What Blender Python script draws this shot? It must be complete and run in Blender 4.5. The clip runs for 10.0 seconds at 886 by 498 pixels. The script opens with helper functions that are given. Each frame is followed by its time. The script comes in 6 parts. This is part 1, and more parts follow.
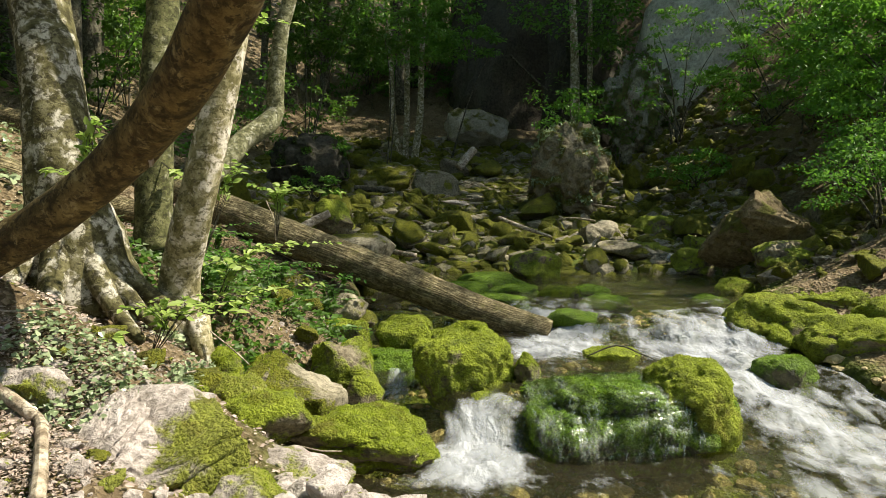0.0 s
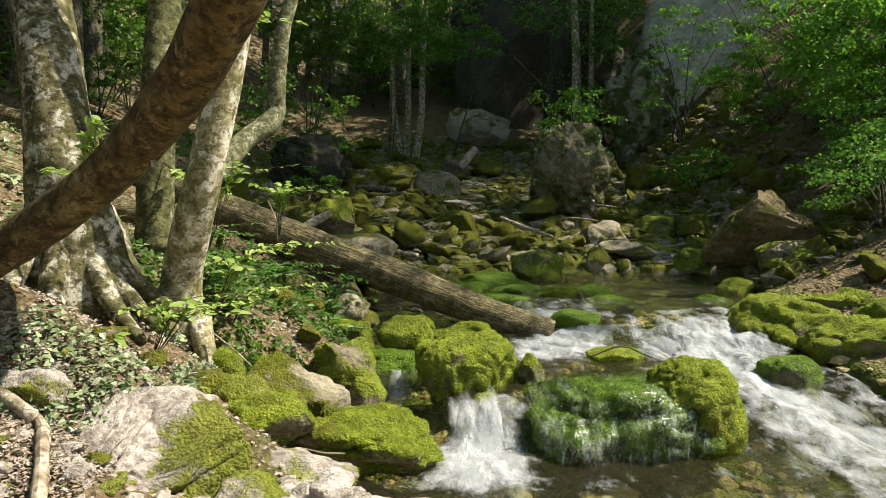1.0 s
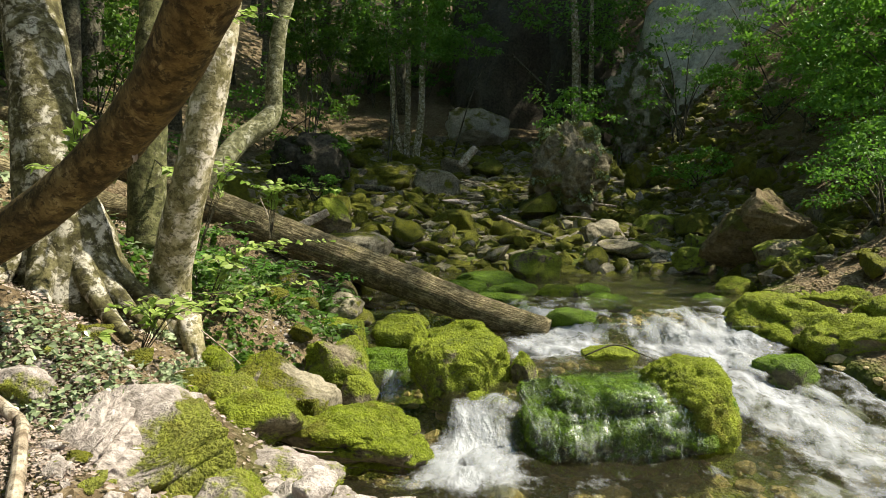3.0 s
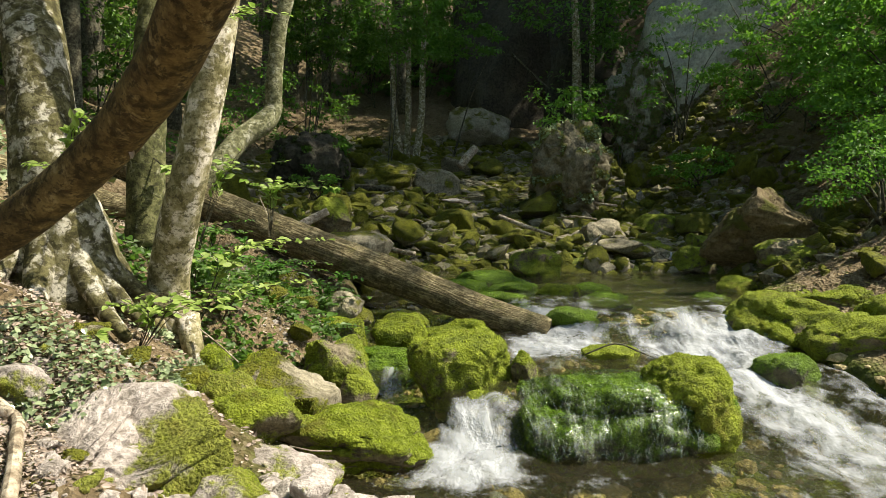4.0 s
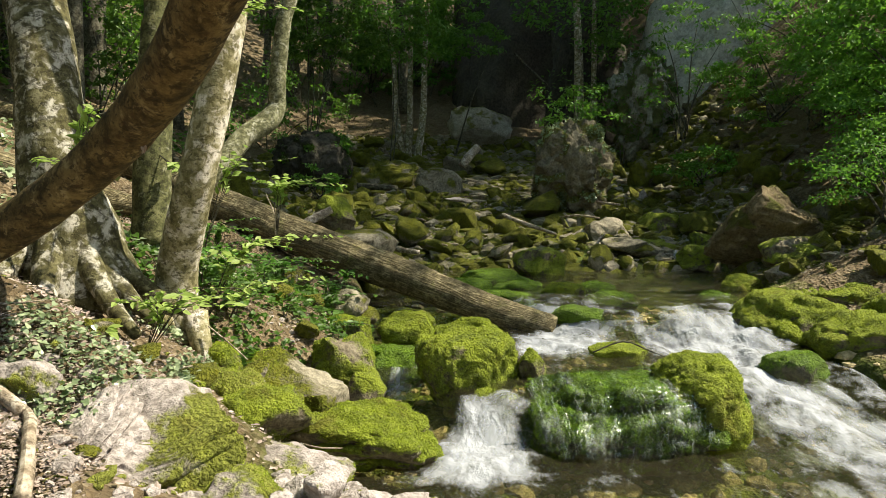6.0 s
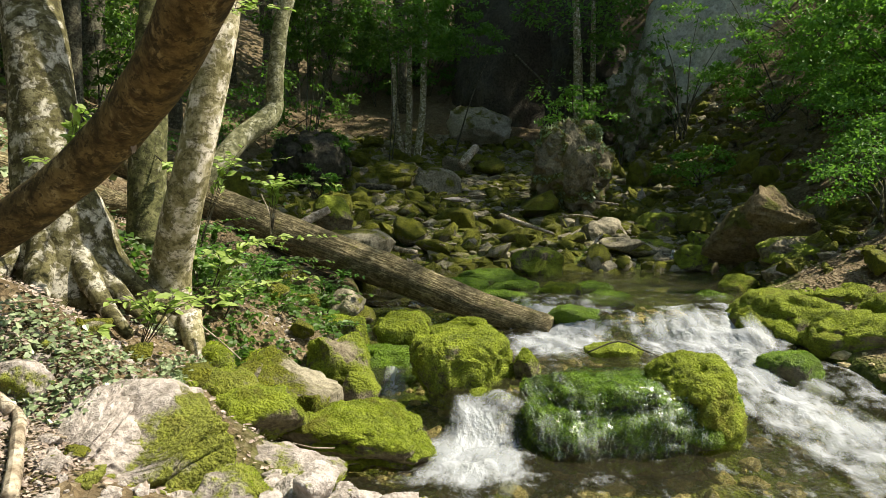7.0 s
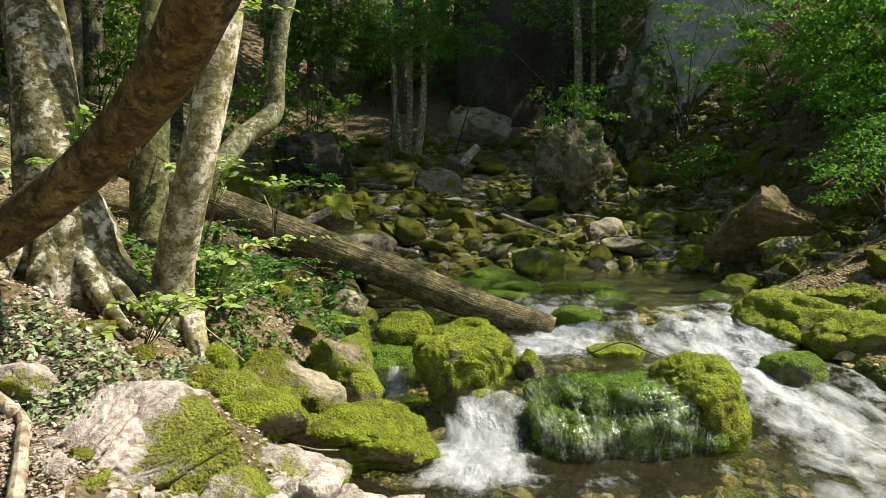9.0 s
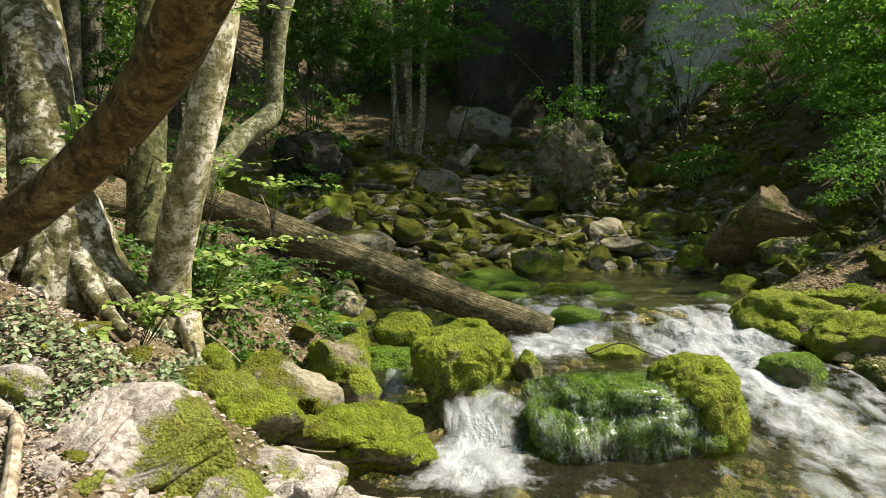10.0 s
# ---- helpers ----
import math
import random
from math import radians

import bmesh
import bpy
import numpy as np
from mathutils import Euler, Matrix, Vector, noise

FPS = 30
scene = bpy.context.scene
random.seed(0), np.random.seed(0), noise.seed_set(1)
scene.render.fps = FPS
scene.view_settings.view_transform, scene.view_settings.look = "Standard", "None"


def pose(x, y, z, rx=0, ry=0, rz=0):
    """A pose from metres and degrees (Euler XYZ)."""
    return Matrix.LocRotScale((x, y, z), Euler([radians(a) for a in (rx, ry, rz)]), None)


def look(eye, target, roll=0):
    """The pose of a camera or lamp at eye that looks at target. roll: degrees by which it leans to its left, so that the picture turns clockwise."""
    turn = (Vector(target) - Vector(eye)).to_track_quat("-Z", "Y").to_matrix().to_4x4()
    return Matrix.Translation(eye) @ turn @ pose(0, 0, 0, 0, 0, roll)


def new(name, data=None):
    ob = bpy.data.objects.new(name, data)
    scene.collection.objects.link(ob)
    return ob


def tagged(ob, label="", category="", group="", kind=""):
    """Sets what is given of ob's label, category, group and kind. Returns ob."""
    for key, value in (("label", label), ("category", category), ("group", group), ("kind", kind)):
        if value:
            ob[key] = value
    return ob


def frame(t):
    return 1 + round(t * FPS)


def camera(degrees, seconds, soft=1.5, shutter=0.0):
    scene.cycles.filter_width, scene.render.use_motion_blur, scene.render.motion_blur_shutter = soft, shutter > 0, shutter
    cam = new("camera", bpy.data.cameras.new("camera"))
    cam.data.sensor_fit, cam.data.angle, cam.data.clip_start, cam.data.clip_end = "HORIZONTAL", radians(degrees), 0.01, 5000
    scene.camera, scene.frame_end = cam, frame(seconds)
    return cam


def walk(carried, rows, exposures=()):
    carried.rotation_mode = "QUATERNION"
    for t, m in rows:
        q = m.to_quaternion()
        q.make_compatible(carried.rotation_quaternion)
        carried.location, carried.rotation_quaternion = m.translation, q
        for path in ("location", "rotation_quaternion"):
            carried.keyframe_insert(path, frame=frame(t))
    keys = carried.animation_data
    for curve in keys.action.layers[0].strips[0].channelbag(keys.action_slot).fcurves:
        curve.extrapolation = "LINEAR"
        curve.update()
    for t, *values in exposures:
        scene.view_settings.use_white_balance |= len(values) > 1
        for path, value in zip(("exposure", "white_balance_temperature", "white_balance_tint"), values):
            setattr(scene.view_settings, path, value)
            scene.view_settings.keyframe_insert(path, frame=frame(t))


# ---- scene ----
PATH = [
    (0, (0.0000, 0.0000, 1.2500), (-0.0000, 9.9862, 0.7252), 0.00),
    (0.5, (-0.0019, 0.0126, 1.2509), (-0.0097, 9.9988, 0.7271), -0.00),
    (1, (-0.0126, 0.0255, 1.2514), (-0.0226, 10.0116, 0.7251), 0.01),
    (1.5, (-0.0132, 0.0323, 1.2489), (-0.0280, 10.0185, 0.7227), -0.01),
    (2, (0.0104, 0.0407, 1.2460), (-0.0124, 10.0268, 0.7192), -0.02),
    (2.5, (0.0308, 0.0465, 1.2419), (0.0025, 10.0325, 0.7145), -0.02),
    (4, (0.0463, 0.0703, 1.2272), (0.0039, 10.0563, 0.7006), -0.05),
    (4.5, (0.0268, 0.0779, 1.2207), (-0.0152, 10.0639, 0.6932), -0.05),
    (5, (0.0060, 0.0795, 1.2164), (-0.0351, 10.0655, 0.6873), -0.03),
    (5.5, (-0.0081, 0.0842, 1.2121), (-0.0508, 10.0701, 0.6841), -0.06),
    (7, (0.0354, 0.0855, 1.2116), (-0.0143, 10.0713, 0.6811), -0.05),
    (7.5, (0.0326, 0.0893, 1.2136), (-0.0162, 10.0751, 0.6833), -0.04),
    (8, (0.0127, 0.0955, 1.2134), (-0.0337, 10.0814, 0.6832), -0.06),
    (8.5, (0.0053, 0.0984, 1.2148), (-0.0376, 10.0842, 0.6845), -0.07),
    (9, (0.0166, 0.0968, 1.2160), (-0.0313, 10.0826, 0.6851), -0.09),
    (9.5, (0.0255, 0.1028, 1.2159), (-0.0211, 10.0886, 0.6848), -0.07),
    (10, (0.0274, 0.1125, 1.2178), (-0.0183, 10.0983, 0.6873), -0.08),
]
cam = camera(60.0, 10.0, soft=0.6)
walk(cam, [(t, look(eye, target, roll)) for t, eye, target, roll in PATH], exposures=[(0, 1.0, 7500, 2), (10, 1.0, 7500, 2)])

# ---- world and light ----
SUN_DIR = Vector((0.6, 0.0, 0.8)).normalized()
world = bpy.data.worlds.new("sky")
scene.world = world
world.use_nodes = True
wn = world.node_tree.nodes
sky = wn.new("ShaderNodeTexSky")
sky.sky_type, sky.sun_disc = "NISHITA", False
sky.sun_elevation, sky.sun_rotation = math.asin(SUN_DIR.z), math.atan2(SUN_DIR.x, SUN_DIR.y)
world.node_tree.links.new(sky.outputs[0], wn["Background"].inputs[0])
wn["Background"].inputs[1].default_value = 0.13
sun_data = bpy.data.lights.new("sun", "SUN")
sun_data.energy, sun_data.angle, sun_data.color = 5.0, radians(0.6), (1.0, 0.95, 0.86)
sun = new("sun", sun_data)
sun.matrix_world = look(SUN_DIR * 40, (0, 0, 0))


from mathutils.bvhtree import BVHTree

# ---- numeric noise ----
def hash3(i, j, k, seed):
    n = (i * 374761393 + j * 668265263 + k * 2147483647 + seed * 974711) & 0xFFFFFFFF
    n = ((n ^ (n >> 13)) * 1274126177) & 0xFFFFFFFF
    n = ((n ^ (n >> 16)) * 2246822519) & 0xFFFFFFFF
    return ((n ^ (n >> 15)) & 0xFFFF) / 32767.5 - 1.0


def vnoise(p, seed=0):
    """Smooth value noise in -1..1 at the rows of p."""
    p = np.asarray(p, float)
    c = np.floor(p).astype(np.int64)
    f = p - c
    f = f * f * f * (f * (f * 6 - 15) + 10)
    out = 0
    for a in (0, 1):
        for b in (0, 1):
            for d in (0, 1):
                w = np.abs(1 - a - f[:, 0]) * np.abs(1 - b - f[:, 1]) * np.abs(1 - d - f[:, 2])
                out = out + w * hash3(c[:, 0] + a, c[:, 1] + b, c[:, 2] + d, seed)
    return out


def fbm(p, octaves=4, seed=0, gain=0.5):
    out, amp, p = 0, 1.0, np.asarray(p, float)
    for o in range(octaves):
        out = out + amp * vnoise(p, seed + o)
        p, amp = p * 2.03 + 11.7, amp * gain
    return out


def smooth(x):
    x = np.clip(x, 0, 1)
    return x * x * (3 - 2 * x)


# ---- materials ----
def shader(name):
    m = bpy.data.materials.new(name)
    m.use_nodes = True
    nt = m.node_tree
    return m, nt, nt.nodes["Principled BSDF"], nt.nodes["Material Output"]


def nd(nt, kind, inputs=(), **props):
    n = nt.nodes.new("ShaderNode" + kind)
    for k, v in props.items():
        setattr(n, k, v)
    for key, v in dict(inputs).items():
        if isinstance(v, bpy.types.NodeSocket):
            nt.links.new(v, n.inputs[key])
        else:
            n.inputs[key].default_value = v
    return n


def place(nt, stretch=(1, 1, 1), what="world"):
    if what == "world":
        src = nd(nt, "NewGeometry").outputs["Position"]
    elif what == "uv":
        src = nd(nt, "TexCoord").outputs["UV"]
    else:
        src = nd(nt, "TexCoord").outputs["Object"]
    return nd(nt, "Mapping", {"Vector": src, "Scale": stretch}).outputs[0]


def grain(nt, vec, scale, detail=5.0, rough=0.6, dist=0.0):
    return nd(nt, "TexNoise", {"Vector": vec, "Scale": scale, "Detail": detail, "Roughness": rough, "Distortion": dist}).outputs["Fac"]


def ramp(nt, fac, *stops):
    r = nd(nt, "ValToRGB", {"Fac": fac})
    while len(r.color_ramp.elements) < len(stops):
        r.color_ramp.elements.new(0.5)
    for e, (pos, col) in zip(r.color_ramp.elements, stops):
        e.position = pos
        e.color = (*col, 1) if isinstance(col, tuple) else (col, col, col, 1)
    return r.outputs[0]


def mix(nt, fac, a, b, mode="MIX"):
    m = nd(nt, "Mix", data_type="RGBA", blend_type=mode)
    for key, v in ((0, fac), (6, a), (7, b)):
        if isinstance(v, bpy.types.NodeSocket):
            nt.links.new(v, m.inputs[key])
        elif key:
            m.inputs[key].default_value = (*v, 1)
        else:
            m.inputs[key].default_value = v
    return m.outputs[2]


def calc(nt, op, a, b=0.0, c=0.0, clamp=False):
    return nd(nt, "Math", {0: a, 1: b, 2: c}, operation=op, use_clamp=clamp).outputs[0]


def relief(nt, bsdf, height, strength=0.5, distance=0.01):
    b = nd(nt, "Bump", {"Height": height, "Strength": strength, "Distance": distance})
    nt.links.new(b.outputs[0], bsdf.inputs["Normal"])


def stone_material(name, dark, mid, light, moss_dark, moss_light, rough=0.85, wet=0.0, scale=1.0, lean=0.0):
    """Weathered stone under moss. The mesh attribute moss says where the moss grows."""
    m, nt, bsdf, _ = shader(name)
    v = place(nt)
    big, fine = grain(nt, v, 3.5 * scale, 6, 0.65), grain(nt, v, 28 * scale, 6, 0.7)
    base = ramp(nt, big, (0.36, dark), (0.5, mid), (0.62, light))
    base = mix(nt, 0.55, base, ramp(nt, fine, (0.35, dark), (0.6, light)))
    pits = ramp(nt, grain(nt, v, 55 * scale, 4, 0.8), (0.32, 0.0), (0.42, 1.0))
    base = mix(nt, 0.45, base, mix(nt, pits, tuple(c * 0.4 for c in dark), base))
    lichen = ramp(nt, grain(nt, v, 9 * scale, 4, 0.6, 0.6), (0.6, 0.0), (0.68, 1.0))
    base = mix(nt, calc(nt, "MULTIPLY", lichen, 0.35), base, tuple(min(1, c * 1.25) for c in light))
    a = nd(nt, "Attribute", attribute_name="moss").outputs["Fac"]
    edge = calc(nt, "ADD", a, calc(nt, "MULTIPLY", calc(nt, "SUBTRACT", fine, 0.5), 0.9))
    edge = calc(nt, "ADD", edge, lean)
    mask = ramp(nt, edge, (0.42, 0.0), (0.6, 1.0))
    tone = grain(nt, v, 11, 4, 0.7)
    moss = ramp(nt, tone, (0.34, moss_dark), (0.62, moss_light))
    moss = mix(nt, 0.4, moss, ramp(nt, grain(nt, v, 85, 3, 0.7), (0.35, tuple(c * 0.5 for c in moss_dark)), (0.65, moss_light)))
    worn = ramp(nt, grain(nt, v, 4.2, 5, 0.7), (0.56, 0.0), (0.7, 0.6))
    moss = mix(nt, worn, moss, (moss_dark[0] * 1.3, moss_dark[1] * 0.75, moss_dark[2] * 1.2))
    cushion = nd(nt, "TexVoronoi", {"Vector": v, "Scale": 62.0}).outputs["Distance"]
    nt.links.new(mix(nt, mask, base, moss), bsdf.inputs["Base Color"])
    r = mix(nt, mask, (rough - wet,) * 3, (0.92 - wet,) * 3)
    nt.links.new(r, bsdf.inputs["Roughness"])
    bsdf.inputs["Specular IOR Level"].default_value = 0.35
    h = calc(nt, "ADD", calc(nt, "MULTIPLY", fine, 0.6), calc(nt, "MULTIPLY", calc(nt, "MULTIPLY", grain(nt, v, 120, 3, 0.7), mask), 0.8))
    h = calc(nt, "ADD", h, calc(nt, "MULTIPLY", big, 0.8))
    h = calc(nt, "SUBTRACT", h, calc(nt, "MULTIPLY", calc(nt, "MULTIPLY", cushion, mask), 0.55))
    relief(nt, bsdf, h, 1.0, 0.035)
    return m


def leaf_material(name, dark, light, glow=0.35, rough=0.5):
    m, nt, bsdf, out = shader(name)
    g = nd(nt, "NewGeometry")
    tone = nd(nt, "Math", {0: g.outputs["Random Per Island"], 1: 1.0}, operation="MULTIPLY").outputs[0]
    col = ramp(nt, tone, (0.0, dark), (0.75, light), (1.0, tuple(min(1, c * 1.35) for c in light)))
    col = mix(nt, 0.35, col, ramp(nt, grain(nt, place(nt), 2.2, 3), (0.35, dark), (0.65, light)))
    nt.links.new(col, bsdf.inputs["Base Color"])
    bsdf.inputs["Roughness"].default_value = rough
    bsdf.inputs["Specular IOR Level"].default_value = 0.4
    tr = nd(nt, "BsdfTranslucent", {"Color": mix(nt, 0.5, col, (0.24, 0.5, 0.06))})
    mx = nd(nt, "MixShader", {0: glow, 1: bsdf.outputs[0], 2: tr.outputs[0]})
    nt.links.new(mx.outputs[0], out.inputs["Surface"])
    return m


def moss_material(name, dark, light, old, rough=0.8):
    """Short moss blades: bright cushions, darker hollows, some old brown growth."""
    m, nt, bsdf, out = shader(name)
    v = place(nt)
    tone = nd(nt, "NewGeometry").outputs["Random Per Island"]
    col = ramp(nt, tone, (0.0, dark), (0.8, light), (1.0, tuple(min(1, c * 1.25) for c in light)))
    col = mix(nt, 0.5, col, ramp(nt, grain(nt, v, 16, 4, 0.65), (0.38, dark), (0.6, light)))
    aged = ramp(nt, grain(nt, v, 4.2, 5, 0.7), (0.54, 0.0), (0.7, 0.75))
    col = mix(nt, aged, col, old)
    nt.links.new(col, bsdf.inputs["Base Color"])
    bsdf.inputs["Roughness"].default_value = rough
    bsdf.inputs["Specular IOR Level"].default_value = 0.3
    tr = nd(nt, "BsdfTranslucent", {"Color": col})
    mx = nd(nt, "MixShader", {0: 0.25, 1: bsdf.outputs[0], 2: tr.outputs[0]})
    nt.links.new(mx.outputs[0], out.inputs["Surface"])
    return m


def film_material():
    """A thin sheet of clear water with white streaks along its flow."""
    m, nt, bsdf, out = shader("water_film")
    v = place(nt, (1.0, 0.3, 0.3), "object")
    h = calc(nt, "ADD", grain(nt, v, 38, 4, 0.6, 0.4), calc(nt, "MULTIPLY", grain(nt, v, 110, 2, 0.6), 0.3))
    bump = nd(nt, "Bump", {"Height": h, "Strength": 0.35, "Distance": 0.02})
    clear = nd(nt, "BsdfTransparent", {"Color": (0.98, 1.0, 0.97, 1)})
    gloss = nd(nt, "BsdfGlossy", {"Color": (1, 1, 1, 1), "Roughness": 0.12, "Normal": bump.outputs[0]})
    fres = nd(nt, "Fresnel", {"IOR": 1.33, "Normal": bump.outputs[0]})
    wet = nd(nt, "MixShader", {0: calc(nt, "MULTIPLY", fres.outputs[0], 0.45), 1: clear.outputs[0], 2: gloss.outputs[0]})
    a = nd(nt, "Attribute", attribute_name="core").outputs["Fac"]
    streak = calc(nt, "ADD", grain(nt, v, 24, 5, 0.7, 0.5), calc(nt, "MULTIPLY", grain(nt, place(nt, (1.0, 0.45, 0.45), "object"), 75, 4, 0.7), 0.7))
    fac = ramp(nt, calc(nt, "ADD", calc(nt, "SUBTRACT", streak, 0.85), a), (0.4, 0.0), (0.64, 0.25), (0.95, 1.0))
    white = nd(nt, "BsdfDiffuse", {"Color": (0.62, 0.66, 0.66, 1)})
    mx = nd(nt, "MixShader", {0: calc(nt, "MULTIPLY", fac, 0.52), 1: wet.outputs[0], 2: white.outputs[0]})
    nt.links.new(mx.outputs[0], out.inputs["Surface"])
    return m


def bark_material(name, dark, mid, light, patch, patch_amount=0.55, stretch=(4, 1.2, 1), furrow=0.0, stain=(0.02, 0.016, 0.012)):
    """Bark by UV: u once round the stem, v in metres along it."""
    m, nt, bsdf, _ = shader(name)
    v, w = place(nt, stretch, "uv"), place(nt, what="world")
    base = ramp(nt, grain(nt, w, 15, 7, 0.7), (0.38, dark), (0.5, mid), (0.62, light))
    blot = ramp(nt, grain(nt, w, 12, 6, 0.66, 0.4), (patch_amount - 0.04, 0.0), (patch_amount + 0.06, 1.0))
    base = mix(nt, calc(nt, "MULTIPLY", blot, 0.85), base, patch)
    spots = ramp(nt, grain(nt, place(nt, (1, 1, 1.5)), 24, 5, 0.68, 0.4), (0.53, 0.0), (0.58, 1.0))
    base = mix(nt, calc(nt, "MULTIPLY", spots, 0.75), base, tuple(c * 0.75 for c in dark))
    flecks = ramp(nt, grain(nt, w, 48, 5, 0.7), (0.56, 0.0), (0.64, 1.0))
    base = mix(nt, calc(nt, "MULTIPLY", flecks, 0.6), base, stain)
    fine = grain(nt, v, 9, 6, 0.7, 0.3)
    h = calc(nt, "ADD", calc(nt, "MULTIPLY", fine, 0.25), calc(nt, "ADD", calc(nt, "MULTIPLY", grain(nt, w, 60, 3), 0.4), calc(nt, "MULTIPLY", spots, -0.15)))
    if furrow:
        along = grain(nt, place(nt, (26, 2.6, 1), "uv"), 1.0, 4, 0.6, 0.25)
        lines = ramp(nt, calc(nt, "ABSOLUTE", calc(nt, "SUBTRACT", along, 0.5)), (0.0, 0.0), (0.1, 1.0))
        base = mix(nt, calc(nt, "MULTIPLY", calc(nt, "SUBTRACT", 1.0, lines), furrow), base, tuple(c * 0.25 for c in dark))
        h = calc(nt, "ADD", calc(nt, "MULTIPLY", lines, 1.6), h)
    nt.links.new(base, bsdf.inputs["Base Color"])
    bsdf.inputs["Roughness"].default_value = 0.88
    bsdf.inputs["Specular IOR Level"].default_value = 0.25
    relief(nt, bsdf, h, 0.6, 0.012)
    return m


def ground_material():
    m, nt, bsdf, _ = shader("forest_soil")
    v = place(nt)
    base = ramp(nt, grain(nt, v, 1.6, 7, 0.65), (0.3, (0.068, 0.05, 0.028)), (0.5, (0.16, 0.12, 0.07)), (0.68, (0.26, 0.2, 0.13)))
    litter = nd(nt, "TexVoronoi", {"Vector": v, "Scale": 42.0, "Randomness": 1.0})
    leafc = ramp(nt, nd(nt, "SeparateColor", {0: litter.outputs["Color"]}).outputs[0], (0.1, (0.05, 0.032, 0.02)), (0.55, (0.17, 0.115, 0.07)), (0.95, (0.3, 0.24, 0.17)))
    base = mix(nt, 0.45, base, leafc)
    a = nd(nt, "Attribute", attribute_name="bed").outputs["Fac"]
    bed = ramp(nt, grain(nt, v, 6, 6, 0.7), (0.3, (0.14, 0.125, 0.06)), (0.5, (0.32, 0.265, 0.14)), (0.7, (0.5, 0.42, 0.27)))
    base = mix(nt, a, base, bed)
    g = nd(nt, "Attribute", attribute_name="green").outputs["Fac"]
    mossy = ramp(nt, grain(nt, v, 8, 5, 0.7), (0.35, (0.03, 0.042, 0.008)), (0.65, (0.13, 0.16, 0.025)))
    fac = ramp(nt, calc(nt, "ADD", g, calc(nt, "SUBTRACT", grain(nt, v, 2.7, 5, 0.65), 0.5)), (0.4, 0.0), (0.62, 1.0))
    base = mix(nt, fac, base, mossy)
    nt.links.new(base, bsdf.inputs["Base Color"])
    bsdf.inputs["Roughness"].default_value = 0.9
    bsdf.inputs["Specular IOR Level"].default_value = 0.2
    relief(nt, bsdf, calc(nt, "ADD", litter.outputs["Distance"], grain(nt, v, 40, 5, 0.7)), 0.9, 0.03)
    return m


def water_material():
    """Clear stream water: what lies below shows through, gloss by Fresnel; the attribute foam turns it white."""
    m, nt, bsdf, out = shader("stream_water")
    v = place(nt, (1, 0.45, 1))
    h = calc(nt, "ADD", grain(nt, v, 9, 4, 0.6, 0.8), calc(nt, "MULTIPLY", grain(nt, v, 34, 3, 0.6, 0.5), 0.35))
    bump = nd(nt, "Bump", {"Height": h, "Strength": 0.85, "Distance": 0.05})
    clear = nd(nt, "BsdfTransparent", {"Color": (0.89, 0.9, 0.74, 1)})
    gloss = nd(nt, "BsdfGlossy", {"Color": (1, 1, 1, 1), "Roughness": 0.06, "Normal": bump.outputs[0]})
    fres = nd(nt, "Fresnel", {"IOR": 1.33, "Normal": bump.outputs[0]})
    wet = nd(nt, "MixShader", {0: fres.outputs[0], 1: clear.outputs[0], 2: gloss.outputs[0]})
    silt = nd(nt, "BsdfDiffuse", {"Color": (0.22, 0.2, 0.13, 1)})
    wet = nd(nt, "MixShader", {0: 0.045, 1: wet.outputs[0], 2: silt.outputs[0]})
    a = nd(nt, "Attribute", attribute_name="foam").outputs["Fac"]
    lines = grain(nt, place(nt, (1, 0.7, 0.8)), 8, 4, 0.6, 0.2)
    thin = grain(nt, place(nt, (1, 0.6, 0.8)), 24, 3, 0.6, 0.15)
    both = calc(nt, "ADD", calc(nt, "MULTIPLY", calc(nt, "SUBTRACT", lines, 0.5), 1.7), calc(nt, "MULTIPLY", calc(nt, "SUBTRACT", thin, 0.5), 0.5))
    fac = ramp(nt, calc(nt, "ADD", a, both), (0.26, 0.0), (0.92, 1.0))
    churn = nd(nt, "Bump", {"Height": both, "Strength": 0.5, "Distance": 0.06})
    white = nd(nt, "BsdfDiffuse", {"Color": (0.37, 0.385, 0.435, 1), "Normal": churn.outputs[0]})
    mx = nd(nt, "MixShader", {0: calc(nt, "MULTIPLY", fac, 0.85), 1: wet.outputs[0], 2: white.outputs[0]})
    nt.links.new(mx.outputs[0], out.inputs["Surface"])
    return m


def foam_material():
    m, nt, bsdf, out = shader("white_foam")
    v = place(nt, (1.0, 0.35, 0.7), "object")
    a = nd(nt, "Attribute", attribute_name="core").outputs["Fac"]
    lines = grain(nt, v, 13, 3, 0.6, 0.15)
    fac = ramp(nt, calc(nt, "ADD", a, calc(nt, "MULTIPLY", calc(nt, "SUBTRACT", lines, 0.5), 1.3)), (0.25, 0.0), (1.1, 1.0))
    bsdf.inputs["Base Color"].default_value = (0.4, 0.42, 0.47, 1)
    bsdf.inputs["Roughness"].default_value = 0.4
    relief(nt, bsdf, lines, 0.3, 0.04)
    clear = nd(nt, "BsdfTransparent")
    mx = nd(nt, "MixShader", {0: calc(nt, "MULTIPLY", fac, 0.55), 1: clear.outputs[0], 2: bsdf.outputs[0]})
    nt.links.new(mx.outputs[0], out.inputs["Surface"])
    return m


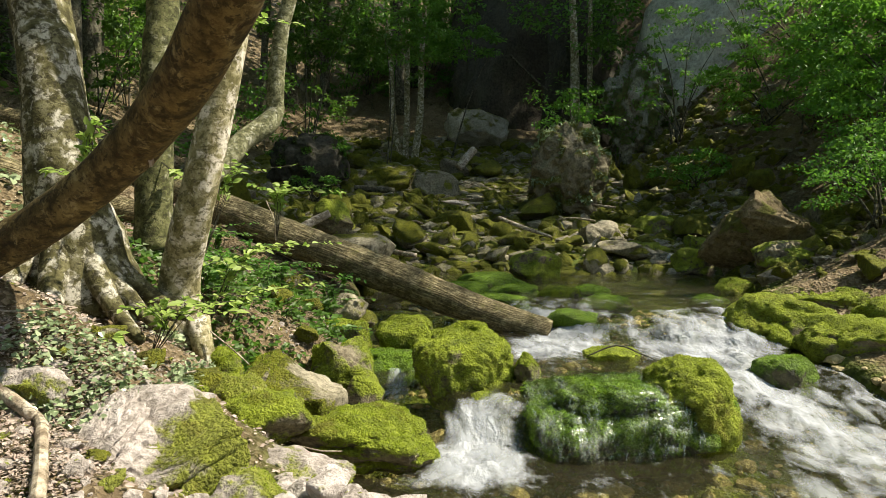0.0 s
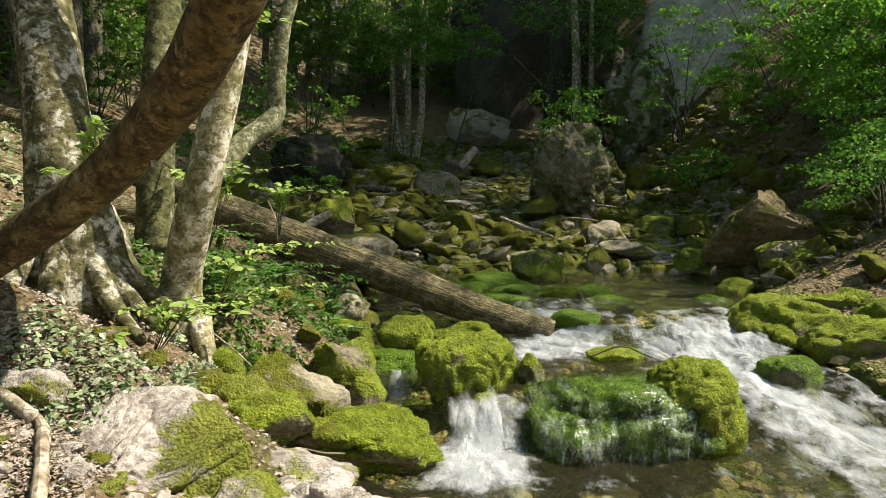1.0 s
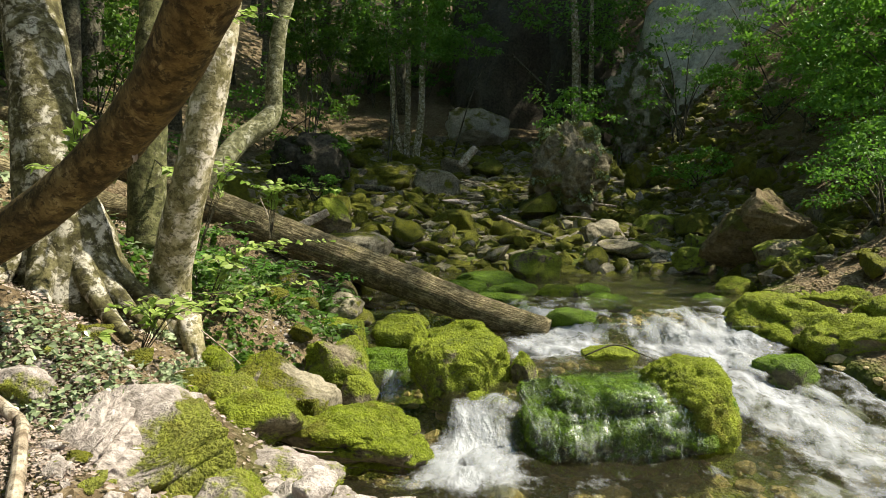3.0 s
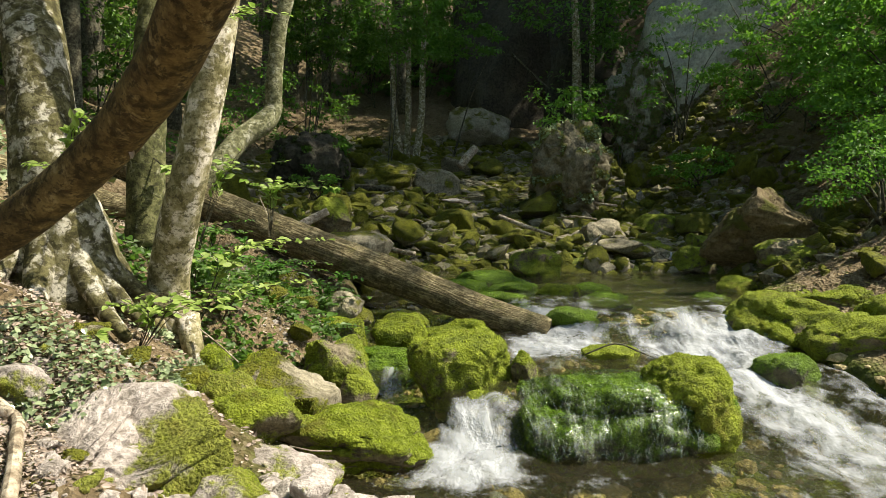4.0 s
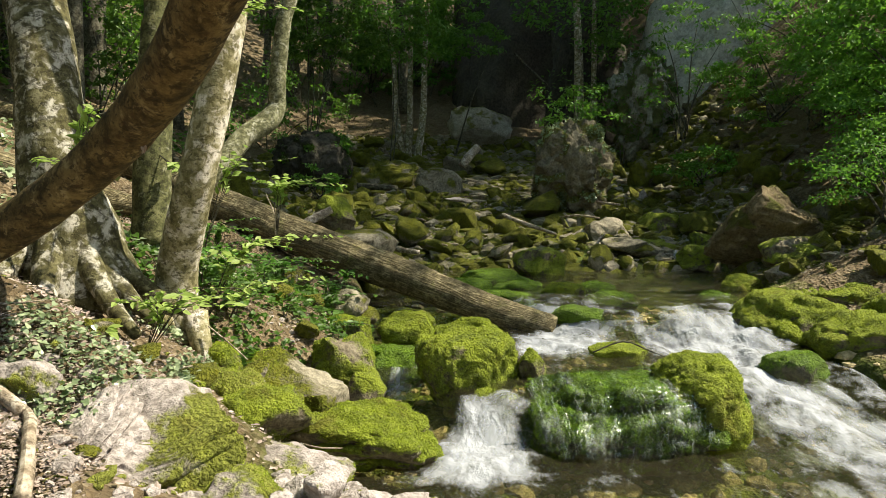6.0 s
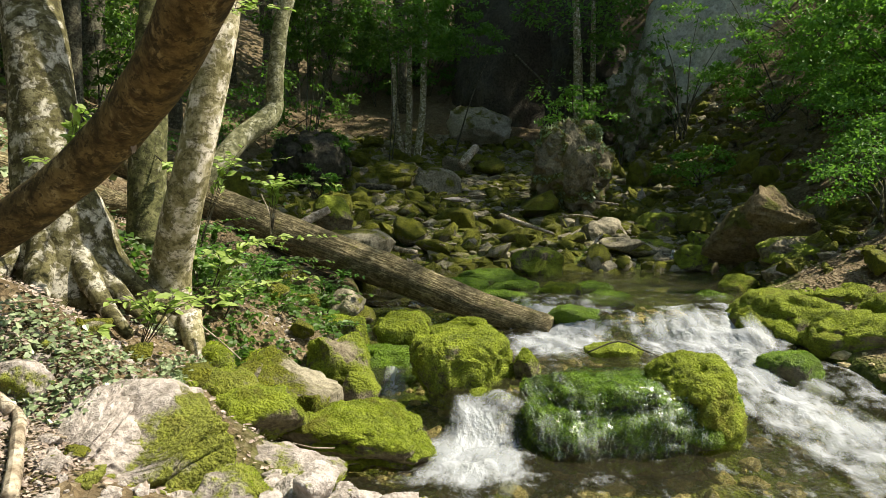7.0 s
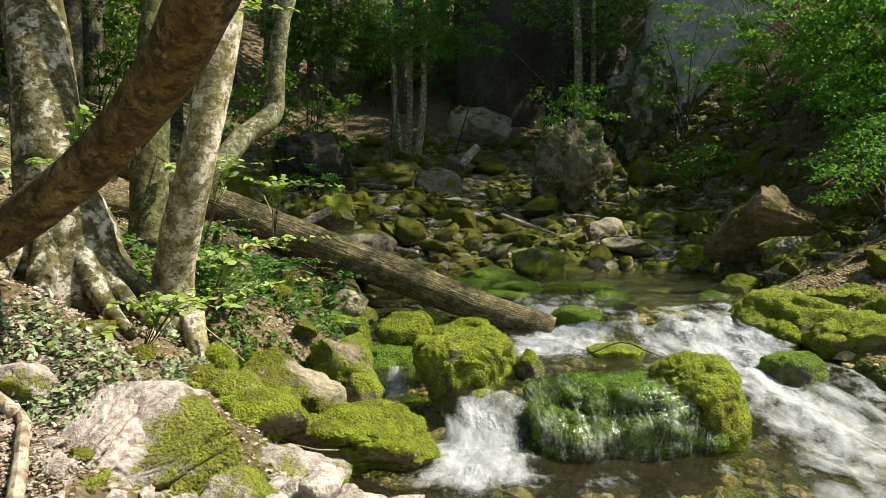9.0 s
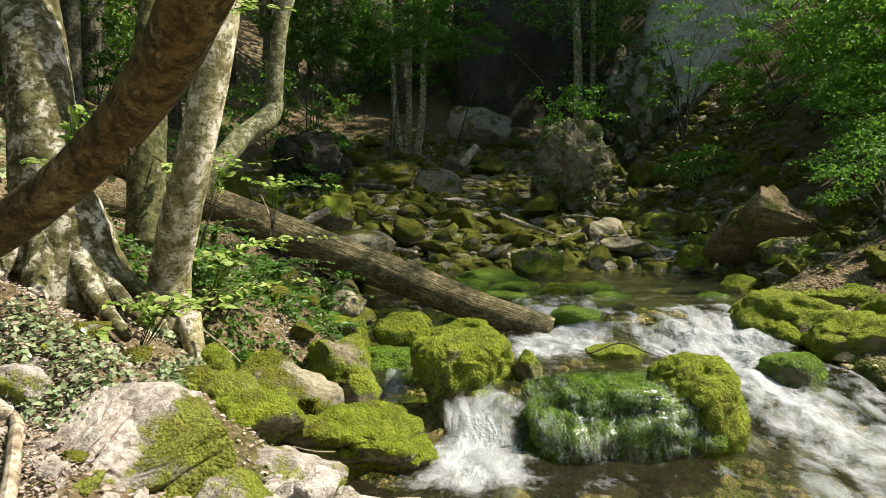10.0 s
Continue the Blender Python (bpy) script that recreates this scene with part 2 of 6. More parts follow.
def veil_material():
    m, nt, bsdf, out = shader("falling_water")
    a = nd(nt, "Attribute", attribute_name="core").outputs["Fac"]
    beads = grain(nt, place(nt, (1.0, 1.0, 0.45), "object"), 30, 4, 0.6, 0.3)
    fac = ramp(nt, calc(nt, "ADD", a, calc(nt, "MULTIPLY", calc(nt, "SUBTRACT", beads, 0.5), 3.0)), (0.3, 0.0), (1.3, 1.0))
    bsdf.inputs["Base Color"].default_value = (0.5, 0.55, 0.5, 1)
    bsdf.inputs["Roughness"].default_value = 0.2
    mx = nd(nt, "MixShader", {0: calc(nt, "MULTIPLY", fac, 0.38), 1: nd(nt, "BsdfTransparent").outputs[0], 2: bsdf.outputs[0]})
    nt.links.new(mx.outputs[0], out.inputs["Surface"])
    return m


GROUND = ground_material()
VEIL = veil_material()
WATER = water_material()
FOAM = foam_material()
LIMESTONE = stone_material("pale_limestone", (0.12, 0.1, 0.085), (0.32, 0.275, 0.26), (0.5, 0.44, 0.43), (0.12, 0.13, 0.02), (0.31, 0.335, 0.055))
MOSS_STONE = stone_material("mossy_stone", (0.045, 0.035, 0.022), (0.12, 0.095, 0.06), (0.26, 0.22, 0.16), (0.08, 0.105, 0.01), (0.31, 0.37, 0.035))
WET_STONE = stone_material("wet_algae_stone", (0.02, 0.02, 0.012), (0.06, 0.055, 0.03), (0.14, 0.12, 0.07), (0.034, 0.075, 0.004), (0.16, 0.27, 0.013), wet=0.25)
RUBBLE = stone_material("stream_rubble", (0.06, 0.05, 0.032), (0.16, 0.137, 0.092), (0.34, 0.3, 0.23), (0.05, 0.055, 0.005), (0.2, 0.205, 0.016), lean=0.06)
BROWN_STONE = stone_material("brown_boulder_stone", (0.06, 0.042, 0.02), (0.15, 0.105, 0.05), (0.26, 0.2, 0.12), (0.07, 0.07, 0.012), (0.16, 0.16, 0.03))
CLIFF = stone_material("grey_cliff_stone", (0.2, 0.19, 0.165), (0.42, 0.4, 0.36), (0.6, 0.58, 0.53), (0.03, 0.04, 0.012), (0.1, 0.11, 0.03), scale=0.35)
BED_STONE = stone_material("stream_bed_stone", (0.13, 0.105, 0.05), (0.33, 0.26, 0.13), (0.52, 0.42, 0.25), (0.06, 0.08, 0.01), (0.18, 0.2, 0.03))
SCREE = stone_material("pale_scree", (0.16, 0.14, 0.11), (0.32, 0.29, 0.24), (0.5, 0.46, 0.4), (0.08, 0.08, 0.02), (0.2, 0.2, 0.05))
ROUGH_CLIFF = stone_material("rough_cliff_stone", (0.12, 0.115, 0.09), (0.26, 0.25, 0.21), (0.42, 0.41, 0.36), (0.07, 0.08, 0.03), (0.17, 0.19, 0.07), scale=0.8)
TALL_STONE = stone_material("grey_boulder_stone", (0.07, 0.058, 0.035), (0.15, 0.125, 0.08), (0.26, 0.225, 0.16), (0.07, 0.07, 0.014), (0.19, 0.19, 0.04))
# Shade on the ravine-head rocks and outcrop is put into this dark colour.
SHADE_ROCK = stone_material("shade_dark_rock", (0.016, 0.014, 0.01), (0.042, 0.036, 0.027), (0.085, 0.075, 0.058), (0.018, 0.024, 0.005), (0.045, 0.055, 0.012), scale=0.5)
FILM = film_material()
MOSS = moss_material("moss_cushion", (0.11, 0.15, 0.014), (0.41, 0.5, 0.05), (0.19, 0.16, 0.035))
MOSS_WET = moss_material("wet_moss", (0.07, 0.15, 0.006), (0.28, 0.46, 0.02), (0.08, 0.11, 0.012), 0.5)
LEAF_BRIGHT = leaf_material("young_leaf", (0.15, 0.22, 0.045), (0.34, 0.43, 0.12), 0.42)
LEAF_MID = leaf_material("beech_leaf", (0.032, 0.1, 0.016), (0.1, 0.24, 0.034), 0.42)
# Lighter copy of beech_leaf: light on the right-bank shrubs is in the colour.
LEAF_LIT = leaf_material("lit_leaf", (0.05, 0.15, 0.02), (0.15, 0.33, 0.042), 0.42)
# Darker copy of beech_leaf: shade on bank and wood is in its colour.
LEAF_SHADED = leaf_material("shaded_leaf", (0.025, 0.06, 0.009), (0.075, 0.15, 0.022), 0.38)
# Light tone raised to stand in for sun gloss on the leaves.
IVY = leaf_material("ivy_leaf", (0.07, 0.105, 0.05), (0.3, 0.35, 0.22), 0.18, 0.3)
DRY_LEAF = leaf_material("dry_leaf", (0.2, 0.145, 0.125), (0.43, 0.34, 0.31), 0.12, 0.75)
# Darker copy of dry_leaf: shade on the far slopes is put into the colour.
SHADED_LITTER = leaf_material("shaded_dry_leaf", (0.1, 0.075, 0.05), (0.27, 0.21, 0.15), 0.12, 0.8)
BEECH = bark_material("beech_bark", (0.036, 0.031, 0.011), (0.085, 0.076, 0.032), (0.17, 0.155, 0.09), (0.5, 0.465, 0.41), 0.54)
PALE_BARK = bark_material("pale_bark", (0.12, 0.105, 0.045), (0.25, 0.22, 0.125), (0.42, 0.375, 0.27), (0.7, 0.63, 0.57), 0.54)
GREY_BARK = bark_material("grey_green_bark", (0.07, 0.07, 0.032), (0.16, 0.155, 0.085), (0.3, 0.29, 0.19), (0.48, 0.46, 0.38), 0.58)
OLIVE_BARK = bark_material("olive_bark", (0.035, 0.036, 0.014), (0.085, 0.086, 0.034), (0.16, 0.155, 0.075), (0.3, 0.29, 0.21), 0.6)
BROWN_BARK = bark_material("brown_bark", (0.03, 0.021, 0.008), (0.085, 0.058, 0.022), (0.16, 0.115, 0.048), (0.27, 0.21, 0.11), 0.6, stain=(0.05, 0.024, 0.01))
LOG_BARK = bark_material("furrowed_log_bark", (0.11, 0.088, 0.046), (0.225, 0.183, 0.106), (0.35, 0.295, 0.185), (0.16, 0.15, 0.055), 0.6, furrow=0.65)
DARK_BARK = bark_material("shade_bark", (0.03, 0.026, 0.018), (0.08, 0.072, 0.05), (0.17, 0.16, 0.12), (0.25, 0.24, 0.2), 0.62)
DEADWOOD = bark_material("bleached_deadwood", (0.16, 0.12, 0.085), (0.34, 0.28, 0.22), (0.52, 0.45, 0.37), (0.6, 0.54, 0.47), 0.6)


# ---- mesh helpers ----
def mesh_of(name, verts, faces, material, smooth_shade=True, attrs=None, uvs=None):
    """A mesh from arrays; all faces have the same number of corners."""
    verts, faces = np.asarray(verts, np.float32), np.asarray(faces, np.int32)
    me = bpy.data.meshes.new(name)
    n, k = faces.shape
    me.vertices.add(len(verts))
    me.vertices.foreach_set("co", verts.ravel())
    me.loops.add(n * k)
    me.loops.foreach_set("vertex_index", faces.ravel())
    me.polygons.add(n)
    me.polygons.foreach_set("loop_start", np.arange(0, n * k, k, dtype=np.int32))
    me.polygons.foreach_set("use_smooth", np.full(n, smooth_shade))
    me.update(calc_edges=True)
    for key, values in (attrs or {}).items():
        me.attributes.new(key, "FLOAT", "POINT").data.foreach_set("value", np.asarray(values, np.float32))
    if uvs is not None:
        me.uv_layers.new(name="UVMap").data.foreach_set("uv", np.asarray(uvs, np.float32)[faces.ravel()].ravel())
    if material:
        me.materials.append(material)
    return me


def part(name, me, parent, label=""):
    ob = new(name, me)
    ob.parent = parent
    return tagged(ob, label)


def spline(points, radii, step=0.06):
    """Points and radii along a smooth line through the given ones."""
    p, r = np.asarray(points, float), np.asarray(radii, float)
    ext = np.vstack([2 * p[0] - p[1], p, 2 * p[-1] - p[-2]])
    outp, outr = [], []
    for i in range(len(p) - 1):
        a, b, c, d = ext[i : i + 4]
        n = max(2, int(np.linalg.norm(c - b) / step))
        for t in np.linspace(0, 1, n, endpoint=i == len(p) - 2):
            outp.append(0.5 * (2 * b + (c - a) * t + (2 * a - 5 * b + 4 * c - d) * t * t + (3 * b - a - 3 * c + d) * t**3))
            outr.append(r[i] + (r[i + 1] - r[i]) * t)
    return np.array(outp), np.array(outr)


def tube(name, points, radii, material, seg=16, step=0.06, bumps=0.06, seed=0, scale=5.0, ends=True, oval=1.0):
    p, r = spline(points, radii, step)
    tan = np.gradient(p, axis=0)
    tan /= np.linalg.norm(tan, axis=1)[:, None]
    side = np.cross(tan[0], (0.3, 0.9, 0.2) if abs(tan[0][1]) < 0.9 else (1, 0, 0))
    along = np.r_[0, np.cumsum(np.linalg.norm(np.diff(p, axis=0), axis=1))]
    rings, uvs = [], []
    ang = np.linspace(0, 2 * np.pi, seg + 1)
    for i in range(len(p)):
        side = side - tan[i] * (side @ tan[i])
        side /= np.linalg.norm(side)
        up = np.cross(tan[i], side)
        ring = np.cos(ang)[:, None] * side + np.sin(ang)[:, None] * up * oval
        rings.append(p[i] + ring * r[i])
        uvs.append(np.c_[ang / (2 * np.pi), np.full(seg + 1, along[i])])
    v = np.array(rings)
    flat = v.reshape(-1, 3)
    d = fbm(flat * scale, 3, seed) * bumps
    axis = np.repeat(p, seg + 1, axis=0)
    flat = axis + (flat - axis) * (1 + d[:, None])
    flat = flat.reshape(len(p), seg + 1, 3)
    flat[:, -1] = flat[:, 0]
    flat = flat.reshape(-1, 3)
    n, k = len(p), seg + 1
    i, j = np.meshgrid(np.arange(n - 1), np.arange(seg), indexing="ij")
    a = (i * k + j).ravel()
    faces = np.c_[a, a + 1, a + k + 1, a + k]
    uv = np.concatenate(uvs)
    if ends:
        base = len(flat)
        flat = np.vstack([flat, p[0] - tan[0] * r[0] * 0.1, p[-1] + tan[-1] * r[-1] * 0.1])
        uv = np.vstack([uv, [0.5, 0], [0.5, along[-1]]])
        js = np.arange(seg)
        faces = np.vstack([faces, np.c_[js + 1, js, np.full(seg, base), np.full(seg, base)][:, [0, 1, 2, 2]], np.c_[(n - 1) * k + js, (n - 1) * k + js + 1, np.full(seg, base + 1), np.full(seg, base + 1)]])
        quads, tris = faces[: len(a)], faces[len(a) :, :3]
        both = np.vstack([quads[:, [0, 1, 2]], quads[:, [0, 2, 3]], tris])
        return mesh_of(name, flat, both, material, uvs=uv)
    return mesh_of(name, flat, faces, material, uvs=uv)


LEAF_SHAPES = {
    "oval": [(0, 0), (0.2, 0.2), (0.27, 0.45), (0.17, 0.75), (0, 1), (-0.17, 0.75), (-0.27, 0.45), (-0.2, 0.2)],
    "small": [(0, 0), (0.33, 0.48), (0, 1), (-0.33, 0.48)],
    "ivy": [(0, 0), (0.3, -0.08), (0.47, 0.22), (0.33, 0.52), (0.16, 0.74), (0, 0.95), (-0.16, 0.74), (-0.33, 0.52), (-0.47, 0.22), (-0.3, -0.08)],
    "blade": [(-0.12, 0), (0.12, 0), (0, 1)],
}


def leaves(name, pos, ahead, normal, size, material, shape="small", fold=0.18):
    """Many leaves in one mesh: each a small folded fan from pos along ahead."""
    pos, ahead, normal, size = np.asarray(pos, float), np.asarray(ahead, float), np.asarray(normal, float), np.asarray(size, float)
    ahead = ahead / np.linalg.norm(ahead, axis=1)[:, None]
    side = np.cross(ahead, normal)
    side /= np.linalg.norm(side, axis=1)[:, None] + 1e-9
    up = np.cross(side, ahead)
    pts = LEAF_SHAPES[shape]
    k = len(pts)
    v = np.empty((len(pos), k, 3))
    for i, (x, y) in enumerate(pts):
        v[:, i] = pos + (side * x + ahead * y + up * (fold * abs(x) * 1.6 - 0.25 * fold * y * y)) * size[:, None]
    tri = [(0, i, i + 1) for i in range(1, k - 1)]
    faces = (np.arange(len(pos))[:, None, None] * k + np.array(tri)[None]).reshape(-1, 3)
    return mesh_of(name, v.reshape(-1, 3), faces, material, smooth_shade=False)


def ball(rng, n):
    d = rng.normal(size=(n, 3))
    d /= np.linalg.norm(d, axis=1)[:, None]
    return d * rng.random((n, 1)) ** (1 / 2.2)


def crown_mesh(name, rng, fans, per_fan, leaf, material, shape="small", flat=0.22):
    """A crown of many flat fans of leaves. fans: rows of centre and radius."""
    pos, size, out = [], [], []
    for x, y, z, r in fans:
        n = max(6, int(per_fan * rng.uniform(0.6, 1.3)))
        b = ball(rng, n)
        tilt = rng.normal(0, 0.18, 2)
        q = b * (r, r, r * flat)
        q[:, 2] += q[:, 0] * tilt[0] + q[:, 1] * tilt[1] - 0.12 * (q[:, 0] ** 2 + q[:, 1] ** 2) / max(r, 0.05)
        pos.append(q + (x, y, z))
        out.append(b)
        size.append(leaf * rng.uniform(0.6, 1.25, n))
    pos, out, size = np.concatenate(pos), np.concatenate(out), np.concatenate(size)
    ahead = out * (1, 1, 0.2) + rng.normal(0, 0.5, out.shape) + (0, 0, -0.25)
    normal = rng.normal(0, 0.35, out.shape) + (0, 0, 1)
    return leaves(name, pos, ahead, normal, size, material, shape)


def rock_mesh(name, seed, sub, size, material, cuts=9, depth=0.72, lumps=0.12, box=0.75, moss=(0.35, 0.5, 0.5), pillow=0.0, rugged=0.0, face=(0, 0, 1), toward=(0, 0, 0), planes=(), strata=None):
    """A stone: a rounded block cut by planes and roughened. moss: base, share of facing that way, share of chance."""
    rng = np.random.default_rng(seed)
    bm = bmesh.new()
    bmesh.ops.create_icosphere(bm, subdivisions=sub, radius=1.0)
    v = np.array([x.co[:] for x in bm.verts])
    faces = np.array([[x.index for x in f.verts] for f in bm.faces])
    bm.free()
    v = np.sign(v) * np.abs(v) ** box
    v /= np.abs(v).max()
    for _ in range(cuts):
        n = rng.normal(size=3)
        n /= np.linalg.norm(n)
        o = depth * rng.uniform(0.85, 1.25)
        over = np.clip(v @ n - o, 0, None)
        v -= np.outer(over, n) * 0.92
    for nx, ny, nz, o in planes:
        n = np.array((nx, ny, nz)) / math.sqrt(nx * nx + ny * ny + nz * nz)
        v -= np.outer(np.clip(v @ n - o, 0, None), n) * 0.97
    rad = v / (np.linalg.norm(v, axis=1)[:, None] + 1e-9)
    sz = np.array(size) / 2
    off = rng.uniform(0, 50, 3)
    d = fbm(v * 1.6 + off, 3, seed) * lumps + fbm(v * sz * 9 + off, 4, seed + 7, 0.6) * lumps * 0.3
    if rugged:
        q = v * sz
        ridge = (1 - np.abs(vnoise(q * (5, 5, 9) + off, seed + 11)) * 2) + 0.5 * (1 - np.abs(vnoise(q * (12, 12, 20) + off, seed + 12)) * 2) + 0.3 * vnoise(q * 34 + off, seed + 13)
        d = d + rugged * ridge
    if strata:
        n = np.array(strata[:3]) / np.linalg.norm(strata[:3])
        for k, deep in ((strata[3], strata[4]), (strata[3] * 2.7, strata[4] * 0.45)):
            q = v @ n * k + 0.55 * fbm(v * 1.7 + off, 3, seed + 17)
            saw = q - np.floor(q)
            crack = np.exp(-((np.minimum(saw, 1 - saw) / 0.1) ** 2)) * np.clip(0.5 + vnoise(v * 2.5 + off, seed + 19), 0, 1)
            d = d + deep * (0.8 * saw - 1.1 * crack + 0.5 * hash3(np.floor(q).astype(np.int64), 3 + 0 * saw.astype(np.int64), 5 + 0 * saw.astype(np.int64), seed))
    v = v + rad * d[:, None]
    v = v / np.abs(v).max(axis=0) * sz
    fn = np.cross(v[faces[:, 1]] - v[faces[:, 0]], v[faces[:, 2]] - v[faces[:, 0]])
    vn = np.zeros_like(v)
    for c in range(3):
        np.add.at(vn, faces[:, c], fn)
    vn /= np.linalg.norm(vn, axis=1)[:, None] + 1e-12
    grow = moss[0] + moss[1] * (vn @ np.array(face)) + (v / sz) @ np.array(toward) + moss[2] * fbm(v * 4.5 + off, 3, seed + 5)
    if pillow:
        soft = np.clip((grow - 0.35) * 3, 0, 1)
        lump = (1 - np.abs(vnoise(v * 13 + off, seed + 8)) * 1.6) + 0.6 * (1 - np.abs(vnoise(v * 27 + off, seed + 9)) * 1.6)
        v = v + vn * (soft * lump * pillow)[:, None]
    return mesh_of(name, v, faces, material, attrs={"moss": np.clip(grow, 0, 1)})


def tufts(name, me, n, length, material, seed=0, least=0.5, hang=0.0, shape="blade"):
    """Blades of moss over the mossy part of a stone's mesh."""
    rng = np.random.default_rng(seed)
    co = np.empty(len(me.vertices) * 3, np.float32)
    me.vertices.foreach_get("co", co)
    co = co.reshape(-1, 3)
    tri = np.empty(len(me.polygons) * 3, np.int32)
    me.loops.foreach_get("vertex_index", tri)
    tri = tri.reshape(-1, 3)
    grow = np.empty(len(me.vertices), np.float32)
    me.attributes["moss"].data.foreach_get("value", grow)
    a, b, c = co[tri[:, 0]], co[tri[:, 1]], co[tri[:, 2]]
    fn = np.cross(b - a, c - a)
    area = np.linalg.norm(fn, axis=1) + 1e-12
    w = area * np.clip((grow[tri].mean(1) - least) * 5, 0, 1)
    if w.sum() <= 0:
        return None
    pick = rng.choice(len(tri), n, p=w / w.sum())
    u, t = rng.random(n), rng.random(n)
    flip = u + t > 1
    u[flip], t[flip] = 1 - u[flip], 1 - t[flip]
    pos = a[pick] + (b - a)[pick] * u[:, None] + (c - a)[pick] * t[:, None]
    nrm = fn[pick] / area[pick][:, None]
    lift = nrm + rng.normal(0, 0.55, (n, 3)) - np.array([0, 0, hang])
    clump = np.clip(0.55 + 0.75 * (1 - 2 * np.abs(vnoise(pos * 34, seed + 3))) + 0.4 * vnoise(pos * 80, seed + 4), 0.12, 1.6)
    return leaves(name, pos - nrm * 0.002, lift, rng.normal(size=(n, 3)), length * rng.uniform(0.5, 1.4, n) * clump, material, shape, 0.0)


# ---- lie of the land ----
LOW, MID, HIGH = 0.05, 0.24, 0.44


def water_level(x, y):
    p = np.c_[x * 1.3, y * 1.3, 0 * x]
    wob = vnoise(p, 3) * 0.3 + vnoise(p * 2.7, 4) * 0.16
    y1 = np.interp(x, [-0.5, 0.5, 1.0, 1.4, 1.7, 2.4, 3.0], [6.9, 6.5, 6.2, 5.95, 5.6, 5.6, 6.0]) + wob * 0.7
    y2 = np.interp(x, [-0.5, -0.15, 0.1, 0.4, 0.9, 1.5, 1.9, 2.6], [4.45, 4.3, 3.85, 3.85, 4.0, 4.25, 4.4, 4.5]) + wob * 0.4
    w2 = np.interp(x, [0.3, 1.4, 1.7], [0.45, 0.6, 1.3])
    t1 = smooth((y - y1) / np.interp(x, [0.4, 1.2, 1.6], [0.9, 0.8, 0.62]) + 0.5)
    t1 = t1 + 0.045 * np.sin(t1 * 2 * np.pi * 3)
    t2 = smooth((y - y2) / w2 + 0.5)
    return LOW + (MID - LOW) * t2 + (HIGH - MID) * t1


def left_edge(y):
    return np.interp(y, [0, 2.2, 2.6, 2.9, 3.3, 4.2, 5, 6, 9, 12, 16, 30], [0.7, 0.35, 0.05, -0.25, -0.6, -0.55, -0.5, -0.5, -1.0, -2.2, -3, -4])


def right_edge(y):
    return np.interp(y, [0, 3, 4, 5, 6, 7.5, 10, 12, 16, 30], [3.2, 2.8, 2.6, 2.35, 2.5, 3.0, 3.5, 3.9, 4.3, 5])


def land(x, y):
    """Height of the ground."""
    x, y = np.asarray(x, float), np.asarray(y, float)
    wl = water_level(x, y)
    valley = np.interp(y, [9.3, 10.5, 12, 13.5, 16, 18, 22, 26, 30, 40, 60, 120], [0.3, 0.58, 0.85, 1.12, 1.5, 1.9, 2.6, 4.2, 6.0, 10, 20, 45])
    bed = np.where(y < 9.3, wl - 0.17, valley)
    edge = np.where(y < 9.3, wl + 0.03, valley)
    dl, dr = np.clip(left_edge(y) - x, 0, None), np.clip(x - right_edge(y), 0, None)
    dl, dr = np.minimum(dl, 9 + (dl - 9) * 0.2), np.minimum(dr, 7 + (dr - 7) * 0.12)
    sl = np.interp(y, [0, 2.0, 2.4, 2.9, 3.5, 5, 6.5, 12, 20, 30], [0.2, 0.24, 0.32, 0.6, 0.66, 0.5, 0.42, 0.42, 0.35, 0.3])
    sr = np.interp(y, [3, 6, 8, 10, 13, 17, 24, 34], [0.3, 0.36, 0.46, 0.58, 0.78, 0.98, 1.0, 0.7])
    shore = smooth(np.maximum(dl, dr) / 0.14)
    z = bed + (edge - bed) * shore + dl * sl + dr * sr + 0.05 * np.clip(dr - 1, 0, 30) * 1.5 + 0.03 * np.clip(dl - 3, 0, 30)
    p = np.c_[x.ravel(), y.ravel(), 0 * x.ravel()]
    n = fbm(p * 0.9, 3, 21).reshape(x.shape) * 0.06 + fbm(p * 4, 4, 31).reshape(x.shape) * 0.022
    z = z - 0.16 * np.exp(-(((x + 0.85) / 0.38) ** 2 + ((y - 2.5) / 0.3) ** 2))
    z = z + 0.15 * np.exp(-(((x + 0.1) / 0.45) ** 2 + ((y - 2.32) / 0.22) ** 2))
    far = np.clip((np.hypot(x, y) - 12) / 20, 0, 1)
    return z + n * (0.5 + 0.5 * shore) + far * fbm(p * 0.16, 3, 41).reshape(x.shape) * 0.7


def ground_z(x, y):
    return float(land(np.array([x]), np.array([y]))[0])


def grid_lines(lo, fine_lo, fine_hi, hi, step, grow=1.09):
    mid = list(np.arange(fine_lo, fine_hi, step))
    out, s = [mid[-1]], step
    while out[-1] < hi:
        s *= grow
        out.append(out[-1] + s)
    back, s = [mid[0]], step
    while back[-1] > lo:
        s *= grow
        back.append(back[-1] - s)
    return np.array(back[:0:-1] + mid + out[1:])


def sheet(name, xs, ys, zfun, material, attrs):
    gx, gy = np.meshgrid(xs, ys)
    x, y = gx.ravel(), gy.ravel()
    z = zfun(x, y)
    n, k = gx.shape
    i, j = np.meshgrid(np.arange(n - 1), np.arange(k - 1), indexing="ij")
    a = (i * k + j).ravel()
    return mesh_of(name, np.c_[x, y, z], np.c_[a, a + 1, a + k + 1, a + k], material, attrs=attrs(x, y))


